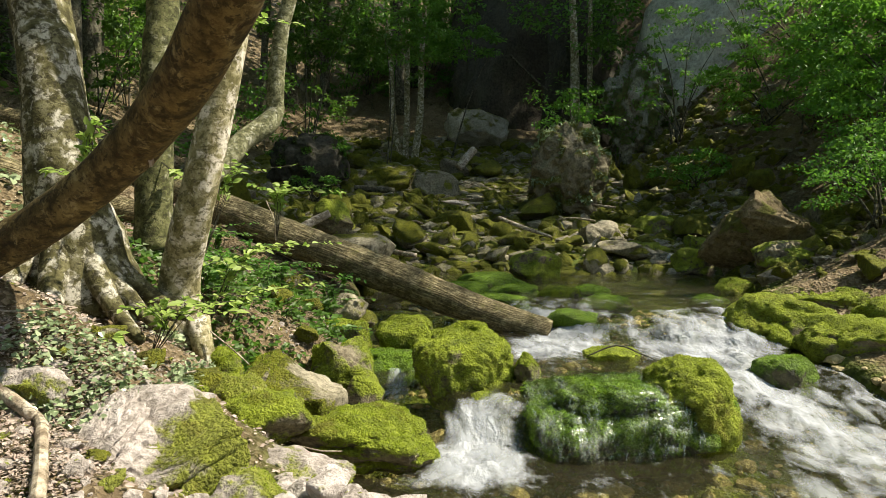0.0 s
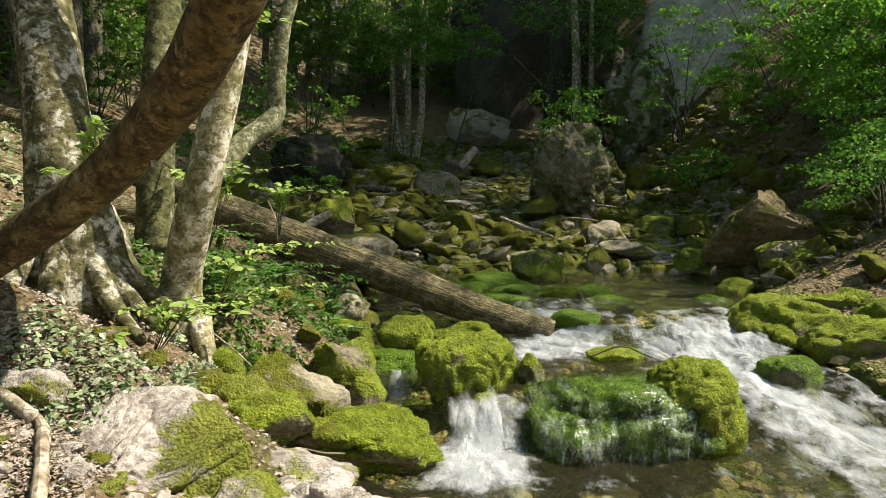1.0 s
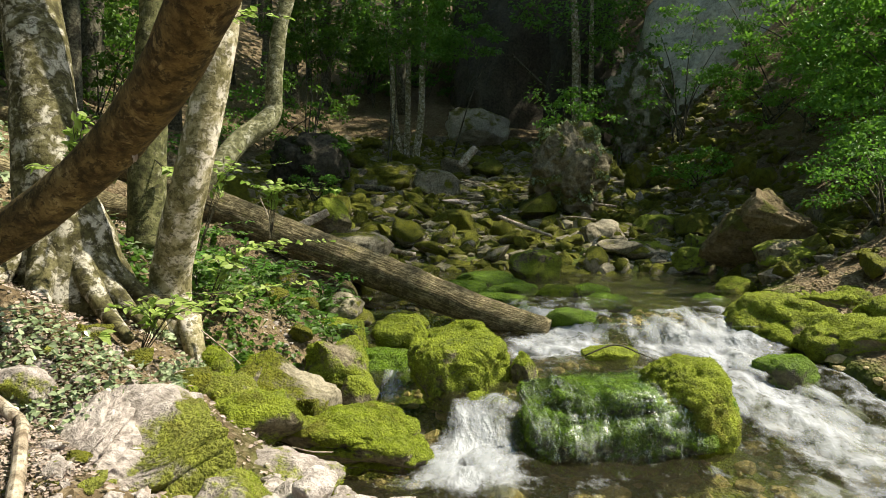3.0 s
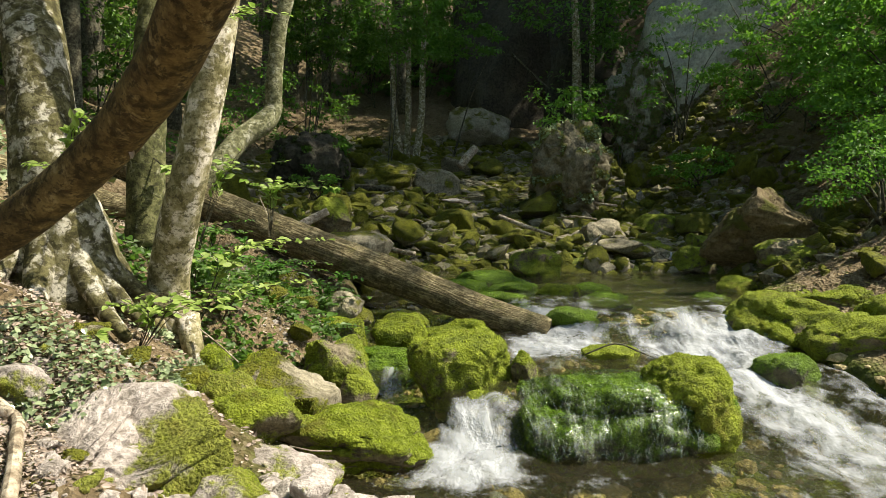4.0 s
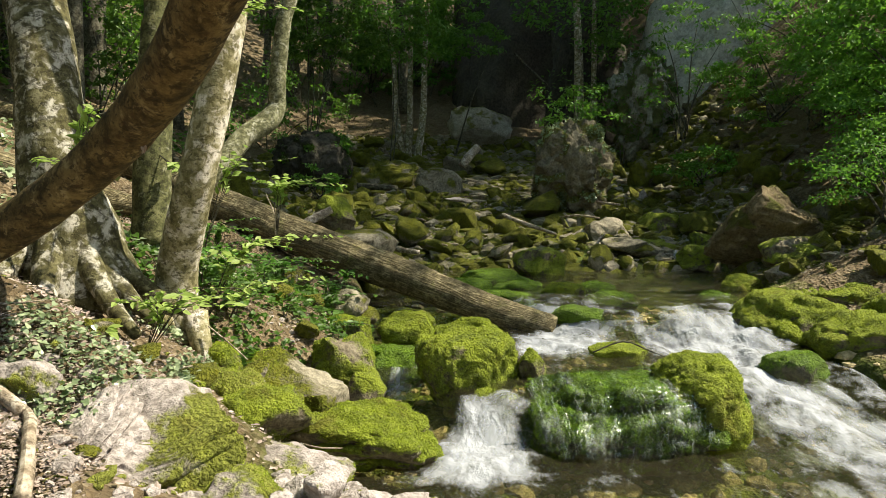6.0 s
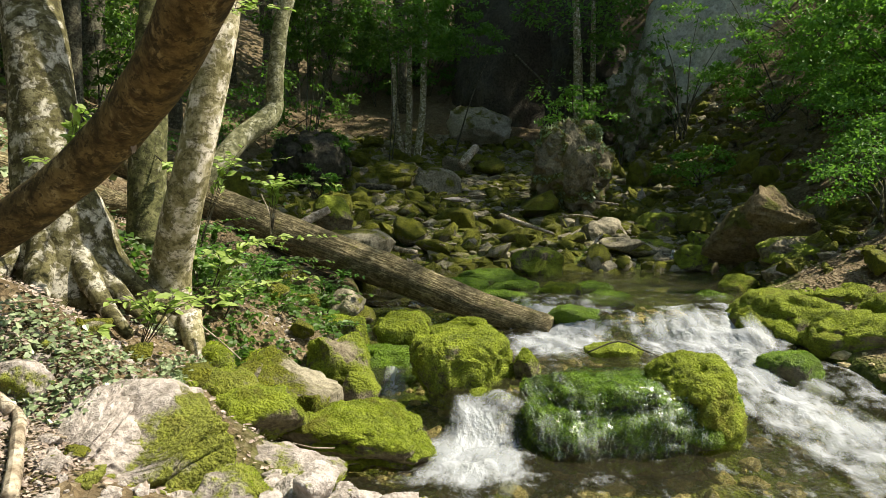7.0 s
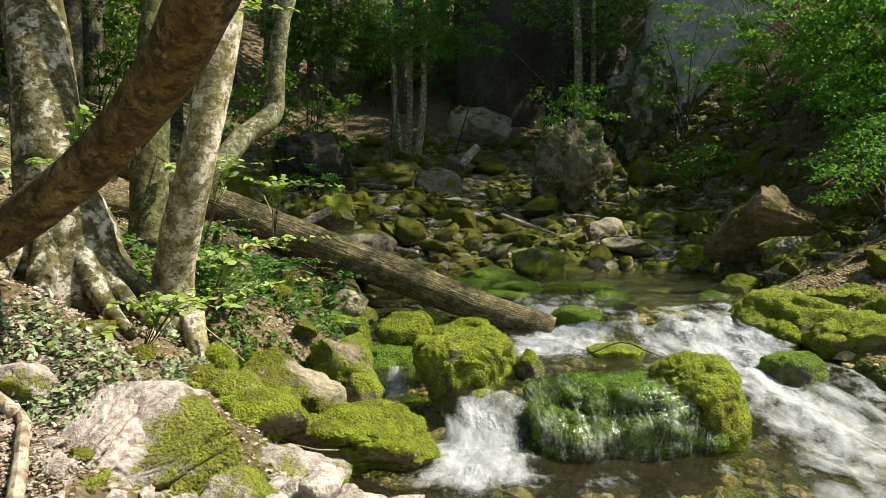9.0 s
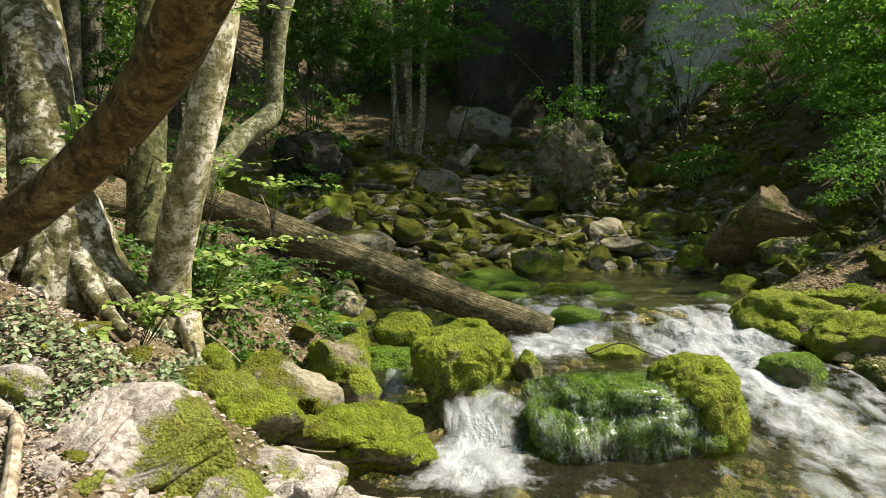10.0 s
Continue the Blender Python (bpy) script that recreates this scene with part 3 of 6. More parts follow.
def ground_attrs(x, y):
    bed = smooth((x - left_edge(y)) / 0.3) * smooth((right_edge(y) - x) / 0.3) * (y < 10)
    green = 0.25 + 0.45 * smooth((x - left_edge(y) + 0.5) / 0.6) * smooth((right_edge(y) + 0.6 - x) / 0.6) * smooth((18 - y) / 4)
    return {"bed": bed, "green": np.where((x > -0.98) & (x < -0.4) & (y > 2.4) & (y < 4.0), 0.5, np.where(y < 3.2, green * 0.3, green))}


ground = new("ground", sheet("ground", grid_lines(-160, -4.2, 4.6, 160, 0.05), grid_lines(-120, 1.6, 12, 170, 0.05), land, GROUND, ground_attrs))
tagged(ground, "sloping forest ravine floor with brown leaf litter and soil", "ground", kind="structure")


def stream_run(x, y, line):
    """How near (1 to 0) a place is to a run of white water. line: rows of y, x, half width, strength, in rising y."""
    yy, xx, ww, ss = np.array(line).T
    mid, wide, strong = np.interp(y, yy, xx), np.interp(y, yy, ww), np.interp(y, yy, ss)
    inside = smooth((y - yy[0]) / 0.3) * smooth((yy[-1] - y) / 0.15)
    return strong * inside * np.exp(-np.abs((x - mid) / wide) ** 2.4)


def water_attrs(x, y):
    e = 0.06
    slope = np.hypot((water_level(x, y + e) - water_level(x, y - e)) / (2 * e), (water_level(x + e, y) - water_level(x - e, y)) / (2 * e))
    p = np.c_[x * 2.6, y * 1.1, 0 * x]
    streak = 0.65 + 0.45 * vnoise(p, 19) + 0.3 * vnoise(p * (3.1, 1.6, 1), 20)
    foam = np.clip(slope, 0, 0.6) * np.where(y > 5.2, 1.1, 0.8) * streak * np.where(y > 7.6, 0.15, 1) * smooth((x - 0.05) / 0.3)
    foam = np.maximum(foam, 0.24 * streak * smooth((x - 0.3) / 0.4) * smooth((2.7 - x) / 0.3) * smooth((y - 5.4) / 0.3) * smooth((7.4 - y) / 0.6))
    for line in (
        [(2.5, 2.3, 0.75, 0.3), (3.0, 2.25, 0.66, 0.43), (3.6, 2.12, 0.52, 0.56), (4.3, 1.92, 0.38, 0.72), (4.9, 1.8, 0.38, 0.9), (5.3, 1.85, 0.48, 1.0), (5.7, 1.95, 0.52, 0.95), (6.0, 1.95, 0.5, 0.55), (6.3, 1.9, 0.4, 0.3)],
        [(3.05, 0.1, 0.3, 0.3), (3.3, 0.12, 0.28, 0.8), (3.55, 0.17, 0.26, 1.0), (4.0, 0.2, 0.2, 0.8), (4.2, 0.25, 0.15, 0.5)],
        [(5.0, 0.7, 0.45, 0.3), (5.4, 0.75, 0.45, 0.75), (5.75, 0.85, 0.45, 0.85), (6.1, 0.95, 0.3, 0.7), (6.4, 1.0, 0.25, 0.5)],
        # Faint white on the front pool: milky water, and sky glare put into colour.
        [(2.4, 0.9, 0.9, 0.06), (3.1, 0.95, 0.8, 0.1), (3.5, 1.0, 0.65, 0.15), (3.8, 1.0, 0.6, 0.22)],
        [(4.1, -0.3, 0.1, 0.3), (4.35, -0.26, 0.08, 0.55), (4.6, -0.28, 0.07, 0.5)],
        [(3.8, 2.7, 0.4, 0.4), (4.4, 2.65, 0.35, 0.55), (5.0, 2.5, 0.25, 0.5)],
    ):
        foam = np.maximum(foam, stream_run(x, y, line) * (0.75 + 0.35 * streak))
    return {"foam": np.clip(foam, 0, 1.0)}


def water_z(x, y):
    p = np.c_[x, y, 0 * x]
    foam = water_attrs(x, y)["foam"]
    return water_level(x, y) + fbm(p * (5, 2.2, 1), 2, 51) * (0.008 + 0.035 * foam) + fbm(p * (13, 7, 1), 3, 57) * (0.003 + 0.014 * foam)


water = new("water", sheet("water", np.arange(-1.6, 5.2, 0.03), np.r_[np.arange(-14, 1.2, 0.2), np.arange(1.2, 10.6, 0.03)], water_z, WATER, water_attrs))
tagged(water, "clear mountain stream water running white over small cascades", "water", kind="structure")


# ---- boulders and stones ----
def boulder(name, label, seed, at, size, turn=(0, 0, 0), sub=5, material=MOSS_STONE, tuft=0, tuft_len=0.014, tuft_mat=MOSS, category="boulder", hang=0.0, least=0.5, **shape):
    me = rock_mesh(name, seed, sub, size, material, **shape)
    ob = new(name, me)
    ob.matrix_world = pose(*at, *turn)
    tagged(ob, label, category)
    if tuft:
        moss = tufts("moss", me, tuft, tuft_len * 0.75, tuft_mat, seed, least, hang)
        if moss:
            part("moss", moss, ob, "cushion of green moss")
    return ob


hero = boulder("boulder", "large moss-covered boulder with stream water running over it", 11, (0.92, 4.0, 0.15), (1.14, 0.9, 0.56), (0, 1, 4), 6, WET_STONE, 60000, 0.016, MOSS_WET, hang=1.0, cuts=4, depth=0.85, lumps=0.13, box=0.62, moss=(0.6, 0.2, 0.3), pillow=0.014, planes=((0.05, -0.06, 1, 0.62), (-0.5, -0.3, 0.8, 0.72)))
boulder("boulder", "humped boulder of bright green moss beside the chute", 111, (1.28, 3.98, 0.2), (0.46, 0.66, 0.5), (0, 0, -8), 6, MOSS_STONE, 30000, 0.012, cuts=5, depth=0.85, lumps=0.1, box=0.66, moss=(0.68, 0.2, 0.25), pillow=0.016)
boulder("boulder", "rounded boulder thick with bright green moss in the stream", 12, (0.13, 4.45, 0.3), (0.6, 0.5, 0.46), (0, 0, 12), 6, MOSS_STONE, 36000, 0.012, cuts=6, depth=0.82, lumps=0.1, box=0.68, moss=(0.74, 0.2, 0.34), pillow=0.016)
boulder("stone", "small mossy stone leaning on a mossy boulder", 13, (0.5, 4.5, 0.29), (0.17, 0.2, 0.24), sub=4, tuft=4000, tuft_len=0.012, category="stone", moss=(0.6, 0.3, 0.3))
boulder("stone", "low mossy stone at the foot of a boulder", 14, (0.26, 4.15, 0.18), (0.25, 0.16, 0.13), sub=4, tuft=4000, tuft_len=0.012, category="stone", moss=(0.6, 0.3, 0.3))
boulder("boulder", "flat-topped limestone block with yellow-green moss on its side", 15, (-0.84, 4.05, 0.21), (0.6, 0.6, 0.38), (14, 4, -14), 6, RUBBLE, 34000, 0.013, cuts=4, depth=0.85, box=0.42, moss=(0.86, 0.35, 0.55), face=(0.1, -0.8, -0.5), toward=(-0.35, -0.25, -0.1), pillow=0.014, rugged=0.02, planes=((0.0, -0.1, 1, 0.8), (0.3, -0.9, 0.1, 0.82)))
boulder("boulder", "flat stone with a bare top and mossy side beside the trickle", 16, (-0.62, 4.62, 0.3), (0.46, 0.4, 0.32), (0, 5, 20), 5, MOSS_STONE, 12000, 0.012, box=0.6, moss=(0.75, 0.0, 0.4), pillow=0.01)
boulder("boulder", "low mossy slab of rock at the water's edge", 17, (-0.34, 3.6, 0.11), (0.84, 0.56, 0.32), (5, 4, -8), 6, MOSS_STONE, 46000, 0.011, cuts=12, depth=0.6, lumps=0.2, box=0.78, moss=(0.52, 0.4, 0.35), pillow=0.014, rugged=0.03)
boulder("stone", "pointed olive stone beside the trickle", 18, (-0.43, 4.32, 0.19), (0.27, 0.2, 0.2), (10, 20, 30), 4, MOSS_STONE, cuts=14, depth=0.6, lumps=0.05, category="stone", moss=(0.3, 0.2, 0.4))
boulder("boulder", "sunlit pale limestone boulder with patchy moss on the bank", 220, (-1.0, 2.53, 0.26), (0.92, 0.8, 0.74), (2, 4, 18), 6, LIMESTONE, 15000, 0.011, cuts=3, depth=0.85, lumps=0.09, box=0.5, moss=(0.62, 0.0, 0.5), toward=(0.7, -0.5, -0.45), rugged=0.02, planes=((-0.4, -0.42, 0.85, 0.62), (0.45, -1, 0.25, 0.66), (1, 0.1, 0.3, 0.78)), strata=(0.46, -0.38, -0.75, 2.6, 0.07))
boulder("boulder", "weathered sunlit limestone ledge breaking into layers", 130, (-1.17, 2.46, 0.42), (0.52, 0.44, 0.34), (16, -16, 16), 6, LIMESTONE, 3000, 0.01, cuts=5, depth=0.8, box=0.5, lumps=0.1, moss=(0.2, 0.0, 0.5), toward=(0.1, -0.1, -0.5), rugged=0.02, planes=((0, -0.1, 1, 0.66),), strata=(0.46, -0.2, -0.85, 3.2, 0.16))
boulder("boulder", "tilted limestone slab with yellow-green moss on the bank", 20, (-0.62, 2.78, 0.19), (0.5, 0.62, 0.36), (8, 16, -25), 6, LIMESTONE, 22000, 0.011, cuts=6, depth=0.75, box=0.5, moss=(0.66, 0.0, 0.6), toward=(0.3, 0.2, -0.4), rugged=0.03, planes=((0.1, -0.1, 1, 0.7),), strata=(0.2, 0.1, 1, 3, 0.06))
boulder("stone", "mossy pale stone at the foot of a limestone boulder", 21, (-0.66, 2.36, 0.3), (0.34, 0.28, 0.24), (0, 0, 40), 5, LIMESTONE, 9000, 0.011, category="stone", moss=(0.6, 0.1, 0.45))
boulder("boulder", "low boulder of wet bright green algae under the trickle", 121, (-0.36, 4.92, 0.22), (0.46, 0.5, 0.3), (6, 0, 20), 5, WET_STONE, 16000, 0.014, MOSS_WET, hang=0.6, moss=(0.7, 0.2, 0.3), pillow=0.012)
for seed, at, size in ((124, (-0.28, 5.78, 0.3), (0.42, 0.36, 0.3)), (125, (0.02, 5.5, 0.28), (0.4, 0.34, 0.22)), (126, (-0.1, 5.15, 0.26), (0.3, 0.3, 0.22)), (127, (0.2, 5.85, 0.28), (0.34, 0.3, 0.2))):
    boulder("stone", "wet mossy stone in the shade of the fallen log", seed, at, size, (0, 0, seed * 17), 5, MOSS_STONE, 9000, 0.011, category="stone", moss=(0.6, 0.3, 0.35), pillow=0.012)
boulder("boulder", "mossy yellow-green stone at the foot of the slim beech", 122, (-1.1, 3.72, 0.42), (0.24, 0.24, 0.28), (0, 0, 30), 5, MOSS_STONE, 9000, 0.011, moss=(0.65, 0.3, 0.3), pillow=0.012)
boulder("boulder", "low mossy hump of stone between the limestone blocks", 128, (-0.8, 3.38, 0.3), (0.46, 0.46, 0.3), (0, 6, 30), 5, MOSS_STONE, 18000, 0.011, moss=(0.62, 0.25, 0.45), pillow=0.014)
boulder("boulder", "low mossy hump of stone between the limestone blocks", 129, (-0.98, 3.48, 0.36), (0.36, 0.4, 0.28), (0, 0, 70), 5, LIMESTONE, 12000, 0.011, moss=(0.6, 0.2, 0.5), pillow=0.012)
boulder("stone", "round mossy stone beside the limestone boulder", 123, (-1.08, 3.25, 0.44), (0.2, 0.2, 0.16), (0, 0, 10), 4, MOSS_STONE, 5000, 0.01, category="stone", moss=(0.65, 0.3, 0.3), pillow=0.01)
boulder("boulder", "limestone ledge half buried in ivy", 22, (-1.43, 2.54, 0.66), (0.36, 0.34, 0.2), (-6, 4, 10), 5, LIMESTONE, 2500, 0.01, box=0.5, moss=(0.28, 0.4, 0.4), face=(0.1, -0.8, -0.6), rugged=0.03, planes=((0, 0, 1, 0.6), (0, -1, -0.3, 0.7)))
boulder("boulder", "pale rock buried in ivy and dead leaves", 23, (-1.5, 2.86, 0.74), (0.3, 0.26, 0.16), (0, 10, 60), 5, LIMESTONE, moss=(0.4, -0.1, 0.6), rugged=0.05)
boulder("stone", "small mossy stone awash below the cascade", 24, (1.17, 5.2, 0.25), (0.42, 0.36, 0.2), (0, 0, 10), 5, MOSS_STONE, 7000, 0.012, category="stone", moss=(0.65, 0.3, 0.3))
boulder("boulder", "dark mossy boulder awash in white water", 25, (2.15, 4.78, 0.17), (0.42, 0.4, 0.34), (0, 0, 30), 5, WET_STONE, 6000, 0.012, MOSS_WET, moss=(0.6, 0.2, 0.3))
for seed, at, size, rz in ((26, (2.55, 5.75, 0.36), (0.9, 0.8, 0.5), 20), (27, (2.72, 5.05, 0.33), (0.75, 0.6, 0.42), -15), (28, (3.2, 6.2, 0.42), (0.9, 0.9, 0.5), 40), (29, (2.38, 5.5, 0.28), (0.36, 0.36, 0.32), 0), (30, (3.3, 5.3, 0.4), (0.8, 0.8, 0.5), 70)):
    boulder("boulder", "rounded boulder under sunlit green moss on the stream bank", seed, at, size, (0, 0, rz), 5, MOSS_STONE, 26000, 0.012, box=0.75, lumps=0.16, moss=(0.72, 0.3, 0.4), pillow=0.02)
boulder("boulder", "big brown wedge-shaped boulder with a mossy crest", 31, (3.52, 8.5, 0.98), (1.3, 1.0, 0.95), (0, 8, -10), 6, BROWN_STONE, cuts=13, depth=0.6, lumps=0.12, box=0.7, moss=(0.3, 0.3, 0.5), rugged=0.045)
boulder("boulder", "mossy boulder at the pool's edge", 32, (2.92, 7.6, 0.44), (0.42, 0.36, 0.26), sub=5, tuft=6000, moss=(0.6, 0.3, 0.3))
boulder("boulder", "bright mossy boulder at the pool's edge", 33, (3.35, 7.5, 0.5), (0.55, 0.45, 0.34), sub=5, tuft=7000, moss=(0.65, 0.3, 0.3))
boulder("boulder", "mossy boulder under the wedge-shaped one", 34, (3.6, 7.85, 0.75), (0.9, 0.5, 0.4), (0, 0, 10), 5, MOSS_STONE, moss=(0.45, 0.3, 0.4))
boulder("boulder", "grey stone on the bank under the fallen log", 35, (-0.76, 5.7, 0.5), (0.4, 0.34, 0.26), sub=5, material=RUBBLE, moss=(0.2, 0.2, 0.4))
boulder("boulder", "mossy stone under the fallen log", 36, (-0.3, 5.4, 0.36), (0.44, 0.36, 0.28), sub=5, tuft=9000, moss=(0.6, 0.3, 0.3))
boulder("stone", "mossy stone on the bank by the log", 37, (-0.77, 5.4, 0.38), (0.32, 0.3, 0.2), sub=5, tuft=5000, category="stone", moss=(0.6, 0.3, 0.3))
boulder("stone", "mossy stone on the bank by the log", 38, (-0.58, 5.2, 0.36), (0.22, 0.22, 0.26), sub=4, tuft=4000, category="stone", moss=(0.6, 0.3, 0.3))
boulder("boulder", "smooth grey-brown boulder behind the fallen log", 39, (-0.88, 7.5, 0.8), (0.82, 0.6, 0.5), (0, 6, 10), 5, RUBBLE, moss=(0.15, 0.2, 0.4), lumps=0.07)
boulder("boulder", "mossy boulder in the stony stream bed", 40, (-1.3, 9.1, 1.1), (0.55, 0.5, 0.55), sub=5, moss=(0.5, 0.2, 0.4))
tall_rock = boulder("boulder", "tall grey boulder overgrown with small plants", 41, (2.25, 13.6, 1.85), (1.75, 1.5, 1.9), (0, 4, 20), 6, TALL_STONE, cuts=7, depth=0.8, lumps=0.2, box=0.95, moss=(0.4, 0.3, 0.6), rugged=0.07)
boulder("boulder", "split grey boulder in the shade below the trees", 42, (1.03, 23.6, 3.75), (1.9, 1.4, 1.6), (10, 12, 15), 5, SCREE, cuts=12, depth=0.62, moss=(0.15, 0.45, 0.3), rugged=0.02)
boulder("boulder", "grey boulder in the stony stream bed", 43, (-0.16, 15.6, 1.6), (1.1, 0.9, 0.85), (0, 12, 0), 5, RUBBLE, moss=(0.1, 0.2, 0.4))
boulder("boulder", "olive mossy mound of rock in the stream bed", 44, (-1.25, 16.6, 1.8), (1.6, 1.1, 1.0), sub=5, material=RUBBLE, moss=(0.5, 0.2, 0.6), rugged=0.06)
# Shade on the outcrop is put into its dark stone colour.
outcrop = boulder("boulder", "rough rock outcrop at the foot of the slope, coloured dark for shade", 45, (-2.75, 15.9, 2.0), (1.8, 1.4, 1.6), (0, 0, 20), 5, SHADE_ROCK, lumps=0.2, moss=(0.35, 0.1, 0.5), rugged=0.08)
for rock, leafy, count in ((tall_rock, IVY, 5200), (outcrop, LEAF_SHADED, 2600)):
    part("creeper", tufts("creeper", rock.data, count, 0.05, leafy, 12, 0.6, 0.3, "small"), rock, "small creeping plants")
boulder("boulder", "rounded brown-green mossy boulder by the upper pool", 46, (1.08, 9.0, 0.55), (0.62, 0.5, 0.42), (0, 0, 20), 5, MOSS_STONE, moss=(0.5, 0.2, 0.5))
boulder("stone", "bright mossy stone in the riffle", 47, (1.12, 7.2, 0.4), (0.5, 0.4, 0.26), sub=5, tuft=8000, category="stone", moss=(0.65, 0.3, 0.3))
for seed, at, size, rz in ((60, (1.05, 6.3, 0.3), (0.5, 0.4, 0.26), 10), (63, (0.55, 6.95, 0.36), (0.6, 0.4, 0.24), 0), (64, (1.5, 7.0, 0.37), (0.5, 0.42, 0.2), 35), (65, (0.7, 7.6, 0.4), (0.7, 0.45, 0.2), 15), (66, (0.2, 7.4, 0.42), (0.6, 0.4, 0.24), 50), (67, (1.5, 7.7, 0.4), (0.5, 0.4, 0.16), 80), (68, (0.5, 8.3, 0.44), (0.8, 0.5, 0.24), 5), (69, (2.45, 7.05, 0.38), (0.36, 0.3, 0.18), 0)):
    boulder("stone", "wet green stone awash in the riffle above the cascade", seed, at, size, (0, 0, rz), 4, WET_STONE, 5000, 0.014, MOSS_WET, category="stone", moss=(0.65, 0.25, 0.3), pillow=0.01)
boulder("boulder", "pointed grey boulder in the stony stream bed", 48, (2.35, 11.6, 0.8), (0.8, 0.7, 0.7), (0, 14, 0), 5, RUBBLE, moss=(0.05, 0.1, 0.35), cuts=14, depth=0.6)
for seed, at, size in ((49, (3.34, 12.1, 0.9), (0.75, 0.6, 0.5)), (50, (3.15, 9.6, 0.56), (0.56, 0.5, 0.42)), (51, (2.75, 10.6, 0.62), (0.8, 0.5, 0.36)), (52, (3.45, 10.4, 0.7), (0.5, 0.5, 0.4))):
    boulder("boulder", "mossy boulder in the stony stream bed", seed, at, size, sub=5, moss=(0.5, 0.3, 0.3))
boulder("cliff", "tall pale grey limestone cliff above the ravine", 53, (7.25, 20.3, 5.2), (4.4, 3.4, 10.5), (0, 5, -12), 5, CLIFF, cuts=14, depth=0.7, lumps=0.1, box=0.7, category="cliff", moss=(0.05, 0.1, 0.25), rugged=0.012)
cliff_foot = boulder("cliff", "rough mossy foot of a limestone cliff", 54, (5.0, 19.6, 3.7), (1.9, 1.8, 3.4), (0, 5, 10), 6, ROUGH_CLIFF, cuts=12, depth=0.75, lumps=0.18, category="cliff", moss=(0.5, 0.1, 0.55), rugged=0.08)
part("creeper", tufts("creeper", cliff_foot.data, 2600, 0.05, LEAF_MID, 13, 0.25, 0.3, "small"), cliff_foot, "small creeping plants")

# Added to cover a sunlit slope; the hollow's shade is in the colour.
boulder("cliff", "rock wall added at the head of the ravine, coloured dark for shade", 55, (2.9, 27.0, 6.5), (6.5, 4.0, 11.0), (0, 4, 8), 5, SHADE_ROCK, cuts=12, depth=0.75, lumps=0.14, category="cliff", moss=(0.1, 0.2, 0.4))
boulder("cliff", "mossy rock rib beside the cliff, coloured dark for shade", 56, (4.2, 23.6, 4.6), (2.6, 2.4, 7.0), (0, -4, 30), 5, SHADE_ROCK, cuts=12, depth=0.75, lumps=0.16, category="cliff", moss=(0.2, 0.2, 0.4))

# rubble of the upper stream bed
rng = np.random.default_rng(5)
rubble_meshes = [rock_mesh("stone", 100 + i, 4 if i < 6 else 3, (1.0, rng.uniform(0.7, 1.0), rng.uniform(0.5, 0.85)), RUBBLE, cuts=15, depth=0.5, lumps=0.1, box=0.58, moss=(rng.uniform(0.4, 0.95), 0.35, 0.45), rugged=0.05, pillow=0.02) for i in range(18)]


def scatter_stone(x, y, s, sink=0.14, tip=14, label="weathered grey stone with olive moss in the stream bed", group="stones of the upper stream bed"):
    ob = new("stone", rubble_meshes[int(rng.integers(18))])
    ob.matrix_world = pose(x, y, ground_z(x, y) + s * sink, rng.uniform(-tip, tip), rng.uniform(-tip, tip), rng.uniform(0, 360)) @ Matrix.Diagonal((s, s * rng.uniform(0.8, 1.1), s * rng.uniform(0.75, 1.2), 1))
    return tagged(ob, label, "stone", group)


made, taken, far_stones = 0, [], []
while made < 380:
    y = 7.4 + 8.6 * rng.random() ** 1.15
    x = rng.uniform(left_edge(y) - 1.1, right_edge(y) + 1.5)
    if y < 9.6 and left_edge(y) + 1.0 < x < right_edge(y) - 0.2:
        continue
    s = rng.choice([0.2, 0.28, 0.38, 0.5, 0.66], p=[0.3, 0.3, 0.23, 0.12, 0.05]) * rng.uniform(0.85, 1.2)
    if any((x - a) ** 2 + (y - b) ** 2 < (0.33 * (s + c)) ** 2 for a, b, c in taken):
        continue
    taken.append((x, y, s))
    sink = rng.uniform(0.1, 0.3)
    if y < 11.1:
        scatter_stone(x, y, s, sink, 28)
    else:
        far_stones.append((x, y, s, sink))
    made += 1


